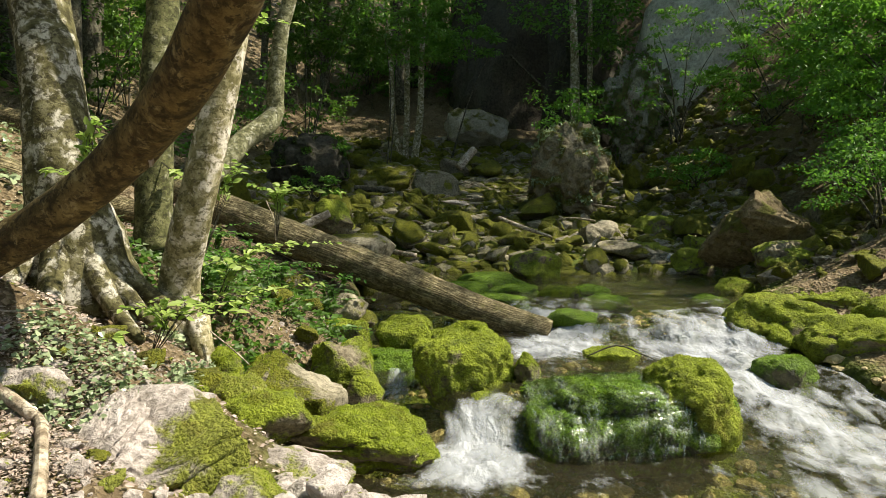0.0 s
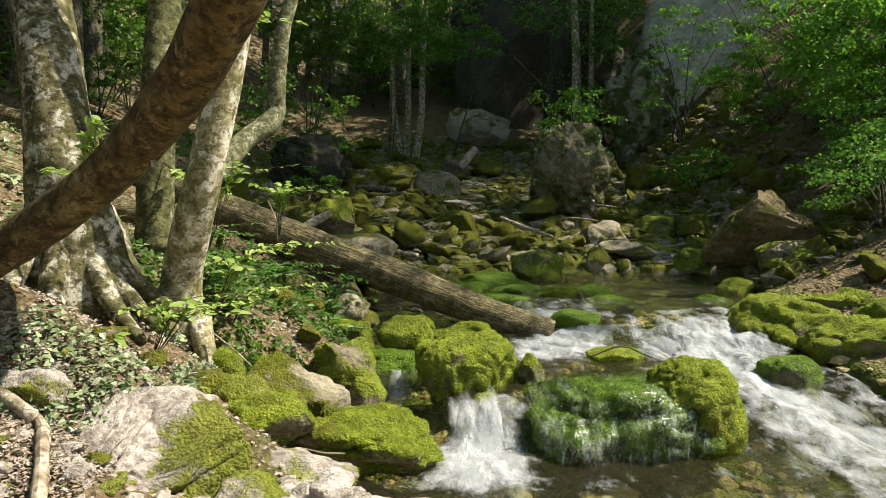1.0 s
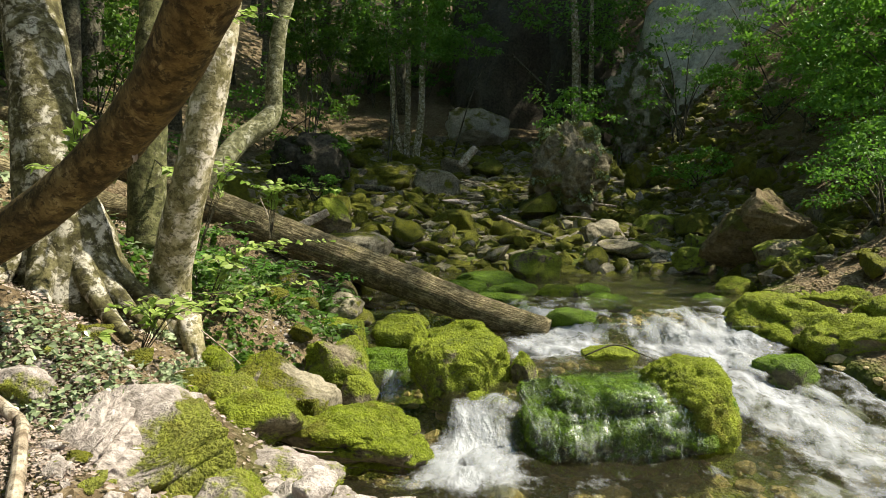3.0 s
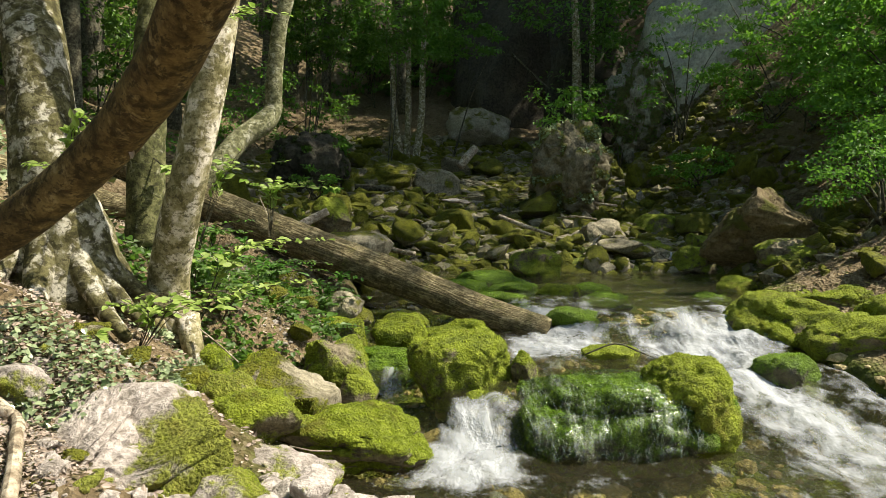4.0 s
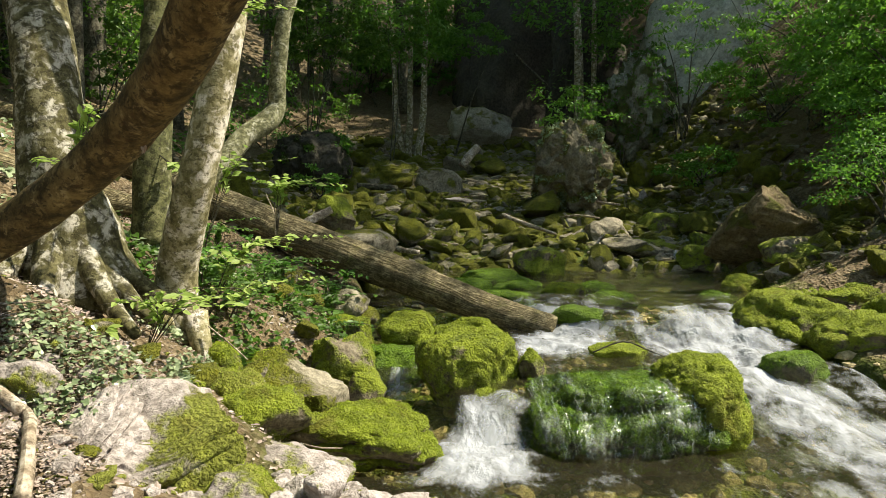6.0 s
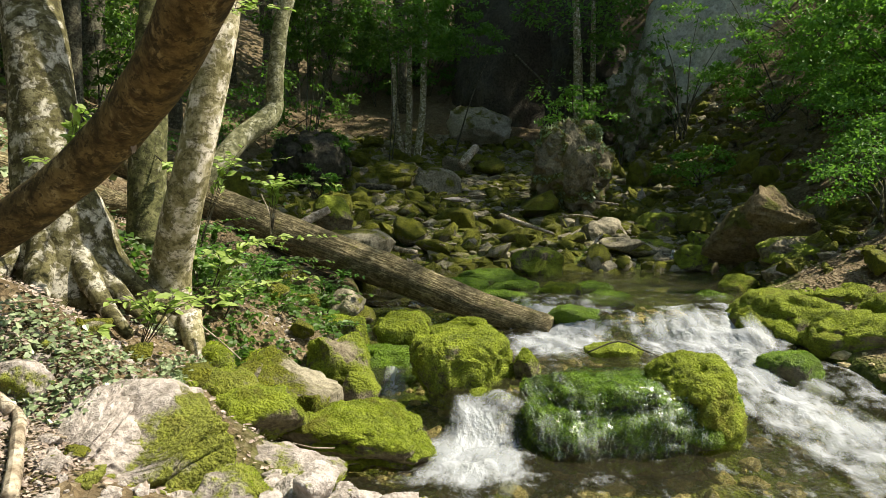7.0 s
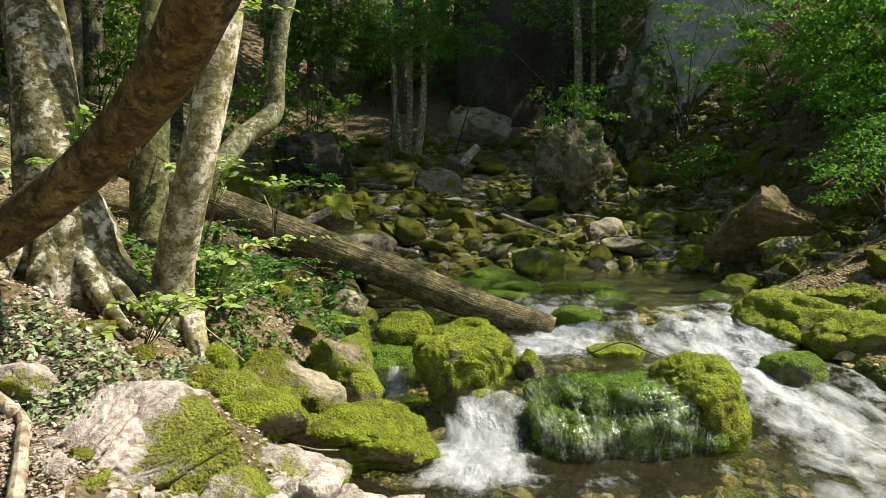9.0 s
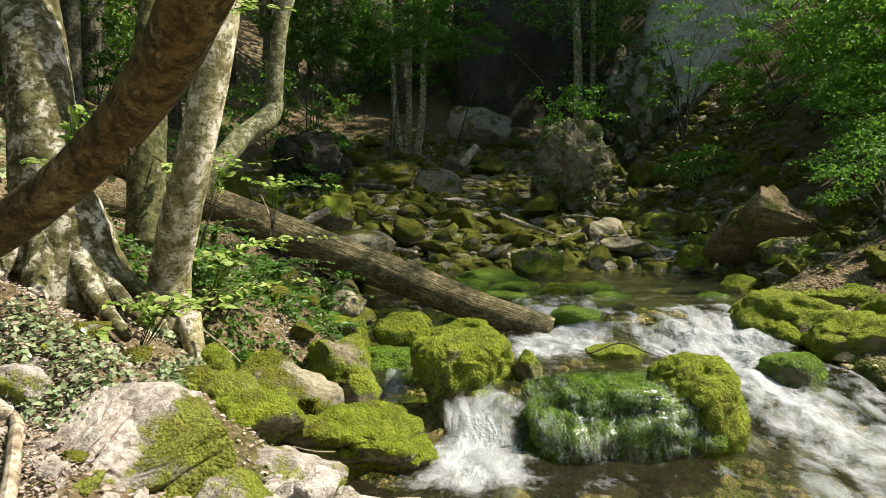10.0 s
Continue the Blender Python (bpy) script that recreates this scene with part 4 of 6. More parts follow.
def joined_stones(rows, seed):
    """Weathered stones of the far bed in one mesh."""
    g = np.random.default_rng(seed)
    kinds = []
    for i in range(8):
        me = rock_mesh("stone", 170 + i, 3, (1.0, g.uniform(0.7, 1.0), g.uniform(0.5, 0.85)), None, cuts=15, depth=0.5, lumps=0.1, box=0.58, moss=(g.uniform(0.4, 0.95), 0.35, 0.45), rugged=0.05)
        co, idx, grow = np.empty(len(me.vertices) * 3, np.float32), np.empty(len(me.loops), np.int32), np.empty(len(me.vertices), np.float32)
        me.vertices.foreach_get("co", co)
        me.loops.foreach_get("vertex_index", idx)
        me.attributes["moss"].data.foreach_get("value", grow)
        kinds.append((co.reshape(-1, 3), idx.reshape(-1, 3), grow))
        bpy.data.meshes.remove(me)
    vs, fs, ms, n = [], [], [], 0
    for x, y, s, sink in rows:
        co, idx, grow = kinds[int(g.integers(8))]
        m = np.array(pose(x, y, ground_z(x, y) + s * sink, *g.uniform(-28, 28, 2), g.uniform(0, 360)))
        vs.append(co * (s, s * g.uniform(0.8, 1.1), s * g.uniform(0.75, 1.2)) @ m[:3, :3].T + m[:3, 3])
        fs.append(idx + n)
        ms.append(grow)
        n += len(co)
    return mesh_of("stones", np.concatenate(vs), np.concatenate(fs), RUBBLE, attrs={"moss": np.concatenate(ms)})


tagged(new("stones", joined_stones(far_stones, 6)), "grey and olive mossy stones of the upper stream bed", "stones", kind="stuff")
pebbles = [rock_mesh("pebble", 150 + i, 4, (1.0, rng.uniform(0.7, 1.0), rng.uniform(0.4, 0.7)), LIMESTONE, cuts=12, depth=0.6, lumps=0.08, box=0.7, moss=(rng.uniform(0.0, 0.4), 0.1, 0.4), rugged=0.01) for i in range(6)]
for x, y, s in ((-0.35, 2.33, 0.15), (-0.22, 2.42, 0.13), (-0.1, 2.34, 0.12), (0.0, 2.45, 0.14), (0.1, 2.38, 0.12), (0.2, 2.44, 0.1), (0.28, 2.36, 0.09), (-0.45, 2.42, 0.12), (-0.3, 2.52, 0.14), (-0.14, 2.55, 0.1), (0.05, 2.58, 0.1), (-0.42, 2.6, 0.12), (-0.32, 2.72, 0.1), (-0.2, 2.7, 0.08), (-0.48, 2.3, 0.1), (0.15, 2.3, 0.12), (-0.05, 2.24, 0.13), (-0.52, 2.5, 0.1), (-0.55, 2.62, 0.09), (-0.38, 2.44, 0.08), (-0.27, 2.6, 0.08), (0.32, 2.42, 0.1), (0.38, 2.36, 0.09), (-0.16, 2.46, 0.09), (0.08, 2.5, 0.08), (-0.06, 2.4, 0.1)):
    scatter_stone(x, y, s, 0.3, label="small pale stone on the stony shore", group="stones of the shore").data = pebbles[int(rng.integers(6))]
for x, y, s in ((-1.36, 2.2, 0.14), (-1.24, 2.1, 0.1), (-1.05, 2.14, 0.12), (-1.28, 2.3, 0.1), (-1.45, 2.36, 0.14), (-1.0, 2.02, 0.11), (-1.5, 2.2, 0.13), (-1.15, 2.3, 0.12), (-1.2, 2.02, 0.09), (-1.36, 2.44, 0.1), (-1.1, 2.22, 0.08)):
    scatter_stone(x, y, s, 0.02, 8, "flat pale stone lying in dead leaves", "stones in the dead leaves").data = pebbles[int(rng.integers(6))]
for x, y, s in ((-0.85, 4.75, 0.2), (-1.0, 4.5, 0.16), (-0.5, 4.85, 0.2), (-0.55, 5.55, 0.2), (-0.95, 5.5, 0.22), (-1.1, 5.2, 0.2), (-1.15, 5.75, 0.26), (-0.4, 5.75, 0.2), (-0.15, 5.75, 0.18), (-0.62, 5.95, 0.24), (-0.3, 4.85, 0.16), (-0.15, 3.95, 0.12), (-0.05, 4.05, 0.1), (-0.3, 4.1, 0.1), (-1.05, 3.3, 0.22), (-0.85, 3.45, 0.18), (-0.95, 3.75, 0.2), (-1.3, 2.95, 0.16), (-1.18, 3.05, 0.14), (-1.05, 2.28, 0.1), (-1.5, 2.3, 0.16), (-1.38, 2.25, 0.12)):
    scatter_stone(x, y, s, 0.2, label="grey stone with some moss on the stream bank", group="stones of the bank")


for _ in range(46):
    x, y = rng.uniform(3.0, 4.9), rng.uniform(5.9, 8.6)
    if x > right_edge(y) + 0.15:
        scatter_stone(x, y, rng.choice([0.1, 0.16, 0.24, 0.34], p=[0.35, 0.35, 0.2, 0.1]), 0.2, 20, "grey stone lying on the leafy far bank", "stones of the far bank")


def gravel(name, spots, material, seed):
    # many small stones in one mesh
    g = np.random.default_rng(seed)
    bm = bmesh.new()
    bmesh.ops.create_icosphere(bm, subdivisions=1, radius=0.5)
    v0 = np.array([x.co[:] for x in bm.verts])
    f0 = np.array([[x.index for x in f.verts] for f in bm.faces])
    bm.free()
    n = len(spots)
    ang = g.uniform(0, 2 * np.pi, n)
    v = v0[None] * g.uniform(0.7, 1.25, (n, len(v0), 1))
    v = v * np.c_[g.uniform(0.8, 1.3, n), g.uniform(0.6, 1.0, n), g.uniform(0.4, 0.8, n)][:, None]
    x, y = v[:, :, 0].copy(), v[:, :, 1].copy()
    v[:, :, 0], v[:, :, 1] = x * np.cos(ang)[:, None] - y * np.sin(ang)[:, None], x * np.sin(ang)[:, None] + y * np.cos(ang)[:, None]
    v = v * spots[:, 3][:, None, None] + spots[:, None, :3]
    f = (np.arange(n)[:, None, None] * len(v0) + f0[None]).reshape(-1, 3)
    grow = np.repeat(g.uniform(0.1, 1.0, n) ** (1 if material is RUBBLE else 2.5), len(v0))
    return mesh_of(name, v.reshape(-1, 3), f, material, smooth_shade=False, attrs={"moss": grow})


def stuff(name, label, category, me):
    return tagged(new(name, me), label, category, kind="stuff")


def random_spots(seed, n, xlo, xhi, ylo, yhi, lift=0.0, keep=None):
    g = np.random.default_rng(seed)
    x, y = g.uniform(xlo, xhi, n), g.uniform(ylo, yhi, n)
    if keep is not None:
        ok = keep(x, y, g)
        x, y = x[ok], y[ok]
    return np.c_[x, y, land(x, y) + lift], g


sp, g = random_spots(61, 16000, -4.5, 6.5, 7.3, 24, keep=lambda x, y, g: (x > left_edge(y) - 1.0 - 1.6 * (y > 12) * g.random(len(x))) & (x < right_edge(y) + 0.7 + 2.2 * g.random(len(x)) ** 2) & ((y > 9.4) | (x < left_edge(y) + 1) | (x > right_edge(y))))
stuff("rubble", "small grey and olive stones filling the stream bed", "rubble", gravel("rubble", np.c_[sp, g.choice([0.07, 0.12, 0.2, 0.34], len(sp), p=[0.3, 0.33, 0.25, 0.12]) * (1 + 0.04 * np.clip(sp[:, 1] - 10, 0, 10))], RUBBLE, 62))
for _ in range(26):
    y = rng.uniform(15.5, 23.5)
    scatter_stone(rng.uniform(left_edge(y) - 0.5, right_edge(y) - 0.2), y, rng.uniform(0.45, 1.0), rng.uniform(0.12, 0.3), 25, "big mossy stone at the head of the ravine", "stones at the head of the ravine")
sp, g = random_spots(67, 6000, 3.2, 6.2, 9.6, 17.5, keep=lambda x, y, g: np.abs(x - (3.85 + 0.24 * (y - 11.0))) < 0.42 + 0.3 * vnoise(np.c_[x, y, 0 * x], 8))
stuff("scree", "pale scree running down the bank", "gravel", gravel("scree", np.c_[sp, g.choice([0.04, 0.07, 0.11], len(sp), p=[0.5, 0.35, 0.15])], SCREE, 68))
sp, g = random_spots(63, 2600, -1.9, 0.5, 2.0, 6.2, keep=lambda x, y, g: (x < left_edge(y) + 0.25) & (vnoise(np.c_[x * 2.5, y * 2.5, 0 * x], 6) > -0.1))
stuff("gravel", "small pale stones and chips on the bank", "gravel", gravel("gravel", np.c_[sp, g.choice([0.02, 0.035, 0.06], len(sp), p=[0.5, 0.35, 0.15])], LIMESTONE, 64))
sp, g = random_spots(65, 2200, -0.7, 3.0, 2.2, 7.0, keep=lambda x, y, g: (x > left_edge(y)) & (x < right_edge(y) + 0.2))
stuff("bed_stones", "brown stones lying under the stream water", "gravel", gravel("bed_stones", np.c_[sp, g.choice([0.05, 0.09, 0.15], len(sp), p=[0.5, 0.35, 0.15])], BED_STONE, 66))

# ---- trees ----
def tree(name, label, stem, radii, bark, limbs=(), roots=(), crown=None, seg=20, seed=0, category="tree", step=0.05, bumps=0.06):
    base = Vector(stem[0])
    ob = new(name)
    ob.matrix_world = Matrix.Translation(base)
    local = lambda pts: [tuple(Vector(p) - base) for p in pts]
    part("trunk", tube("trunk", local(stem), radii, bark, seg, step, bumps, seed), ob)
    for i, (pts, rr) in enumerate(limbs):
        part("limb", tube("limb", local(pts), rr, bark, 10, step * 1.5, bumps, seed + i + 1), ob)
    for i, (pts, rr) in enumerate(roots):
        part("root", tube("root", local(pts), rr, bark, 10, step, 0.12, seed + i + 30), ob)
    if crown:
        fans, per, leaf, mat_, shape = crown
        me = crown_mesh("crown", np.random.default_rng(seed), [(x - base.x, y - base.y, z - base.z, r) for x, y, z, r in fans], per, leaf, mat_, shape)
        part("crown", me, ob, "leafy green crown")
    return tagged(ob, label, category)


def fan_list(seed, n, centre, spread, radius):
    g = np.random.default_rng(seed)
    b = ball(g, n) * spread + centre
    return [(*p, radius * g.uniform(0.6, 1.3)) for p in b]


tree("beech_tree", "stout beech with blotched grey bark and flared roots", [(-1.74, 3.66, 0.8), (-1.74, 3.62, 1.06), (-1.76, 3.58, 1.3), (-1.78, 3.58, 1.56), (-1.86, 3.66, 1.97), (-1.96, 3.76, 2.37), (-2.3, 4.0, 4.5), (-2.4, 4.1, 7.0)], [0.33, 0.235, 0.17, 0.148, 0.138, 0.138, 0.12, 0.05], BEECH,
     roots=[([(-1.72, 3.6, 1.32), (-1.64, 3.53, 1.08), (-1.55, 3.45, 0.92), (-1.45, 3.38, 0.8), (-1.3, 3.28, 0.68)], [0.06, 0.07, 0.06, 0.045, 0.025]), ([(-1.7, 3.62, 1.25), (-1.58, 3.6, 1.03), (-1.44, 3.62, 0.88), (-1.22, 3.66, 0.72)], [0.06, 0.065, 0.05, 0.02]), ([(-1.82, 3.52, 1.28), (-1.88, 3.42, 1.02), (-1.92, 3.22, 0.88), (-1.95, 3.0, 0.84)], [0.07, 0.075, 0.05, 0.02]), ([(-1.76, 3.52, 1.28), (-1.73, 3.42, 1.02), (-1.68, 3.28, 0.87), (-1.58, 3.1, 0.76)], [0.06, 0.07, 0.055, 0.025]), ([(-1.9, 3.62, 1.2), (-2.02, 3.56, 0.98), (-2.15, 3.45, 0.85)], [0.07, 0.075, 0.04]), ([(-1.68, 3.57, 1.2), (-1.56, 3.52, 0.98), (-1.44, 3.5, 0.84), (-1.28, 3.45, 0.7)], [0.05, 0.055, 0.045, 0.02])],
     crown=(fan_list(1, 60, (-3.2, 4.4, 7.5), (2.4, 2.4, 1.8), 0.7), 45, 0.11, LEAF_MID, "small"), seg=28, seed=2)
tree("leaning_tree", "leaning brown-barked tree bending across the view", [(-2.2, 2.9, 0.9), (-1.95, 2.88, 0.965), (-1.69, 2.85, 1.08), (-1.49, 2.8, 1.18), (-1.25, 2.69, 1.31), (-1.05, 2.57, 1.44), (-0.87, 2.42, 1.56), (-0.74, 2.27, 1.65), (-0.64, 2.13, 1.73), (-0.52, 1.98, 1.84), (-0.4, 1.8, 2.05), (-0.1, 1.6, 2.9), (0.3, 1.3, 4.5)], [0.12, 0.105, 0.09, 0.082, 0.08, 0.085, 0.088, 0.085, 0.085, 0.085, 0.08, 0.07, 0.04], BROWN_BARK, crown=(fan_list(2, 40, (0.0, 0.6, 6.0), (1.6, 1.6, 1.0), 0.6), 40, 0.1, LEAF_MID, "small"), seg=24, seed=3, step=0.035)
tree("beech_tree", "mottled greenish beech trunk standing behind the leaning tree", [(-1.81, 4.8, 1.0), (-1.81, 4.8, 1.18), (-1.8, 4.83, 1.67), (-1.79, 4.91, 2.28), (-1.79, 4.98, 2.73), (-1.9, 5.2, 5.0), (-2, 5.3, 7)], [0.14, 0.115, 0.11, 0.105, 0.1, 0.08, 0.04], OLIVE_BARK, crown=(fan_list(3, 50, (-2.4, 5.6, 7.5), (2, 2, 1.6), 0.7), 45, 0.11, LEAF_MID, "small"), seg=20, seed=4)
tree("beech_tree", "slim pale-barked beech sunlit along one side", [(-1.3, 3.86, 0.42), (-1.32, 3.84, 0.58), (-1.29, 3.76, 0.93), (-1.13, 3.58, 1.35), (-1.0, 3.54, 1.87), (-0.94, 3.56, 2.28), (-0.8, 3.6, 4.0), (-0.7, 3.6, 6)], [0.15, 0.115, 0.095, 0.086, 0.079, 0.075, 0.06, 0.03], PALE_BARK,
     roots=[([(-1.22, 3.78, 0.7), (-1.16, 3.7, 0.55), (-1.12, 3.64, 0.42)], [0.06, 0.05, 0.03]), ([(-1.33, 3.76, 0.7), (-1.36, 3.68, 0.56), (-1.38, 3.6, 0.46)], [0.06, 0.06, 0.03])],
     crown=(fan_list(4, 40, (-1.2, 4.0, 6.6), (1.5, 1.5, 1.2), 0.6), 40, 0.1, LEAF_MID, "small"), seg=24, seed=5)
tree("bent_tree", "grey tree with a sharply bent foot on the slope", [(-2.75, 8.6, 1.45), (-2.49, 8.74, 1.76), (-2.32, 8.95, 2.03), (-2.1, 9.16, 2.24), (-2.01, 9.26, 2.42), (-2.0, 9.24, 2.62), (-1.92, 9.22, 3.32), (-1.77, 9.26, 4.13), (-1.7, 9.3, 6.5)], [0.13, 0.125, 0.125, 0.125, 0.11, 0.1, 0.09, 0.085, 0.05], GREY_BARK, crown=(fan_list(5, 60, (-1.9, 9.6, 7.2), (2, 2, 1.6), 0.7), 45, 0.12, LEAF_MID, "small"), seg=16, seed=6)

log = new("fallen_log", tube("fallen_log", [(-3.3, 7.7, 1.72), (-2.64, 7.42, 1.48), (-2.02, 7.16, 1.22), (-1.14, 6.89, 0.89), (-0.41, 6.63, 0.65), (0.31, 6.36, 0.395), (0.87, 6.19, 0.24)], [0.17, 0.165, 0.165, 0.165, 0.152, 0.13, 0.11], LOG_BARK, 40, 0.03, 0.035, 8, 9.0))
tagged(log, "fallen tree trunk with furrowed grey-brown bark slanting into the stream", "log")
for nm, pts, rr, lab in (("log", [(-5.6, 9.2, 2.42), (-4.69, 8.86, 2.2), (-3.9, 8.5, 1.95)], [0.14, 0.14, 0.13], "weathered grey log on the slope behind the trees"), ("log", [(-3.2, 6.5, 1.42), (-2.6, 6.1, 1.24), (-2.2, 5.85, 1.16)], [0.13, 0.12, 0.11], "old grey log lying behind the beech"), ("log", [(-3.6, 5.6, 1.6), (-3.1, 5.5, 1.48), (-2.9, 5.45, 1.42)], [0.14, 0.13, 0.12], "sawn pale log end behind the beech"), ("log", [(-2.2, 15.9, 1.68), (-1.6, 15.85, 1.66), (-1.0, 15.84, 1.62)], [0.07, 0.07, 0.06], "thin dark log lying across the stream bed")):
    tagged(new(nm, tube(nm, pts, rr, LOG_BARK if rr[0] > 0.1 else DARK_BARK, 18, 0.06, 0.06, 9)), lab, "log")
for pts, rr, lab in (([(x, y, ground_z(x, y) + 0.025) for x, y in ((-1.3, 2.42), (-1.235, 2.33), (-1.18, 2.22), (-1.1, 2.06), (-1.05, 1.95))], [0.014, 0.02, 0.019, 0.021, 0.022], "bleached forked stick among dead leaves"), ([(x, y, ground_z(x, y) + 0.03) for x, y in ((-1.62, 2.54), (-1.44, 2.46), (-1.29, 2.39))], [0.024, 0.025, 0.022], "thick dead branch among dead leaves"), ([(0.8, 11.02, 1.12), (1.15, 10.8, 0.98), (1.5, 10.6, 0.86)], [0.03, 0.03, 0.02], "bleached branch lying on the stones"), ([(-1.65, 8.6, 1.0), (-1.45, 8.75, 1.12), (-1.3, 8.8, 1.2)], [0.05, 0.05, 0.045], "grey broken branch among the stones")):
    tagged(new("dead_branch", tube("dead_branch", pts, rr, DEADWOOD, 10, 0.03, 0.12, 3, 20)), lab, "branch")

# wood on the slopes
g = np.random.default_rng(77)
for x, y, lean, r in ((-1.2, 22.2, -0.08, 0.1), (-1.08, 21.9, 0.02, 0.1), (-0.85, 21.5, 0.07, 0.11), (3.75, 21.0, -0.05, 0.16), (4.05, 21.4, 0.0, 0.1)):
    z = ground_z(x, y) - 0.15
    tree("slim_tree", "slim pale-barked young tree in the shade of the ravine", [(x, y, z), (x + lean * 3, y, z + 1.5), (x + lean * 4, y, z + 3.5), (x + lean * 8, y, z + 7)], [r, r * 0.9, r * 0.7, r * 0.3], PALE_BARK, crown=(fan_list(int(y * 7), 26, (x, y, z + 5), (1.8, 1.5, 2.6), 0.75), 60, 0.13, LEAF_MID, "small"), seg=10, seed=int(y * 3), step=0.2)
# Forest trees out of view, beside and behind, are added to block sky light.
spots = []
for _ in range(4000):
    x, y = g.uniform(-26, 30), g.uniform(-18, 46)
    if (-4.5 < y < 17 and -5.5 < x < 8.5) or (-4.5 < y < 25 and -5 < x < 7.5) or (4 < x < 10 and 16 < y < 25):
        continue
    if -5 < y < 20 and x > 2:
        continue
    if all((x - a) ** 2 + (y - b) ** 2 > (9.5 if y < 25 else 5.5) for a, b in spots):
        spots.append((x, y))
    if len(spots) > 150:
        break
for k, (x, y) in enumerate(spots):
    z, h, r = ground_z(x, y) - 0.2, g.uniform(8, 12), g.uniform(0.1, 0.2)
    sx, sy = g.normal(0, 0.4, 2)
    fans = fan_list(200 + k, 34, (x + sx, y + sy, z + h * 0.72), (2.6, 2.6, h * 0.34), 1.0)
    tree("forest_tree", "dark-trunked broadleaf tree of the wood, added where unseen to block sky light", [(x, y, z), (x + sx * 0.3, y + sy * 0.3, z + h * 0.4), (x + sx, y + sy, z + h)], [r * 1.2, r, r * 0.3], DARK_BARK, crown=(fans, 42, 0.26, LEAF_SHADED, "small"), seg=9, seed=300 + k, step=0.5)

# canopy trees: added for their unseen crowns, which keep sun off the ravine
for k, (x, y, tx, tz) in enumerate(((-7.5, 12, -4.5, 12.5), (-7.5, 16.5, -4.0, 13.5), (-5, 25.5, 1.0, 15.5), (-1, 29, 3.0, 16.5), (6, 29, 6.0, 17), (11, 28, 9.5, 16.5), (10, 31, 7.5, 17.5), (-9, 20, -5, 14), (-10, 26, -6, 16), (-6.5, 18.5, 2.5, 14.0), (10, 19.5, 5.5, 14.6), (-8, 14.5, 0.5, 13.8), (-9, 11, -0.5, 13.2), (12, 14.2, 9.0, 14.2), (11.5, 9.3, 9.0, 13.8), (13, 21.5, 10.5, 16.0), (12, 25, 11.0, 17.5), (15.5, 20, 13, 17), (12.5, 7.4, 8.2, 13.2), (13.5, 11.0, 8.0, 13.6), (13.8, 9.4, 11.0, 14.2), (14, 13.4, 11.2, 14.8), (13.2, 15.6, 8.2, 14.6), (13, 18.6, 8.4, 15.6), (12.5, 22.4, 8.6, 16.4), (15, 16.5, 12.5, 16), (10.5, 12.8, 4.8, 14.5), (10.5, 15.6, 5.4, 14.5), (13.5, 21.2, 8.5, 16), (15.5, 21.8, 12.4, 16.5))):
    z = ground_z(x, y) - 0.2
    fans = fan_list(400 + k, 70, (tx, y - 0.5, tz), (2.8, 2.2, 1.4), 1.1)
    tree("forest_tree", "tree added for its unseen crown, which shades the ravine", [(x, y, z), (x * 0.97, y, z + (tz - z) * 0.35), ((x + tx) / 2, y - 0.2, z + (tz - z) * 0.7), (tx, y - 0.5, tz)], [0.24, 0.2, 0.13, 0.06], DARK_BARK, crown=(fans, *((42, 0.26) if y > 17.6 or x < 0 or tx < 6.2 else (13, 0.19)), LEAF_SHADED, "small"), seg=12, seed=500 + k, step=0.3)

# unseen trees added on the near bank, whose crowns block sky light over the camera
for k, (x, y, tx, ty, tz) in enumerate(((-4.4, -1.6, -3.0, -0.5, 9.0), (-4.8, 2.2, -3.0, 3.0, 9.6), (-1.6, -4.2, -0.6, -2.4, 9.4), (-6.6, 5.2, -4.8, 6.6, 9.6), (2.6, -4.6, 1.4, -2.2, 10.2), (-6.0, -4.5, -4.6, -3.4, 9.4), (-7.4, 1.0, -6.4, 1.6, 9.0))):
    z = ground_z(x, y) - 0.2
    tree("beech_tree", "unseen tree added so that its crown blocks sky light", [(x, y, z), (x, y, z + (tz - z) * 0.4), ((x + tx) / 2, (y + ty) / 2, z + (tz - z) * 0.75), (tx, ty, tz)], [0.22, 0.18, 0.12, 0.05], DARK_BARK, crown=(fan_list(600 + k, 60, (tx, ty, tz), (2.5, 2.4, 1.2), 1.0), 60, 0.2, LEAF_SHADED, "small"), seg=12, seed=620 + k, step=0.3)

# ---- undergrowth ----
def stem_leaves(rng, line, n, spread, leaf):
    """Leaf places along a twig: alternate sides, a little drooping."""
    p, _ = spline(line, [0.003] * len(line), 0.02)
    pick = np.clip(((0.45 + 0.55 * rng.random(n)) * (len(p) - 1)).astype(int), 0, len(p) - 1)
    tan = np.gradient(p, axis=0)[pick]
    tan /= np.linalg.norm(tan, axis=1)[:, None]
    side = np.cross(tan, (0, 0, 1)) * rng.choice([-1, 1], n)[:, None]
    ahead = side + tan * rng.uniform(0.1, 0.9, (n, 1)) + rng.normal(0, 0.2, (n, 3)) - (0, 0, 0.15)
    return p[pick] + side * rng.uniform(0, spread, (n, 1)), ahead


LEAF_PIECES = {}


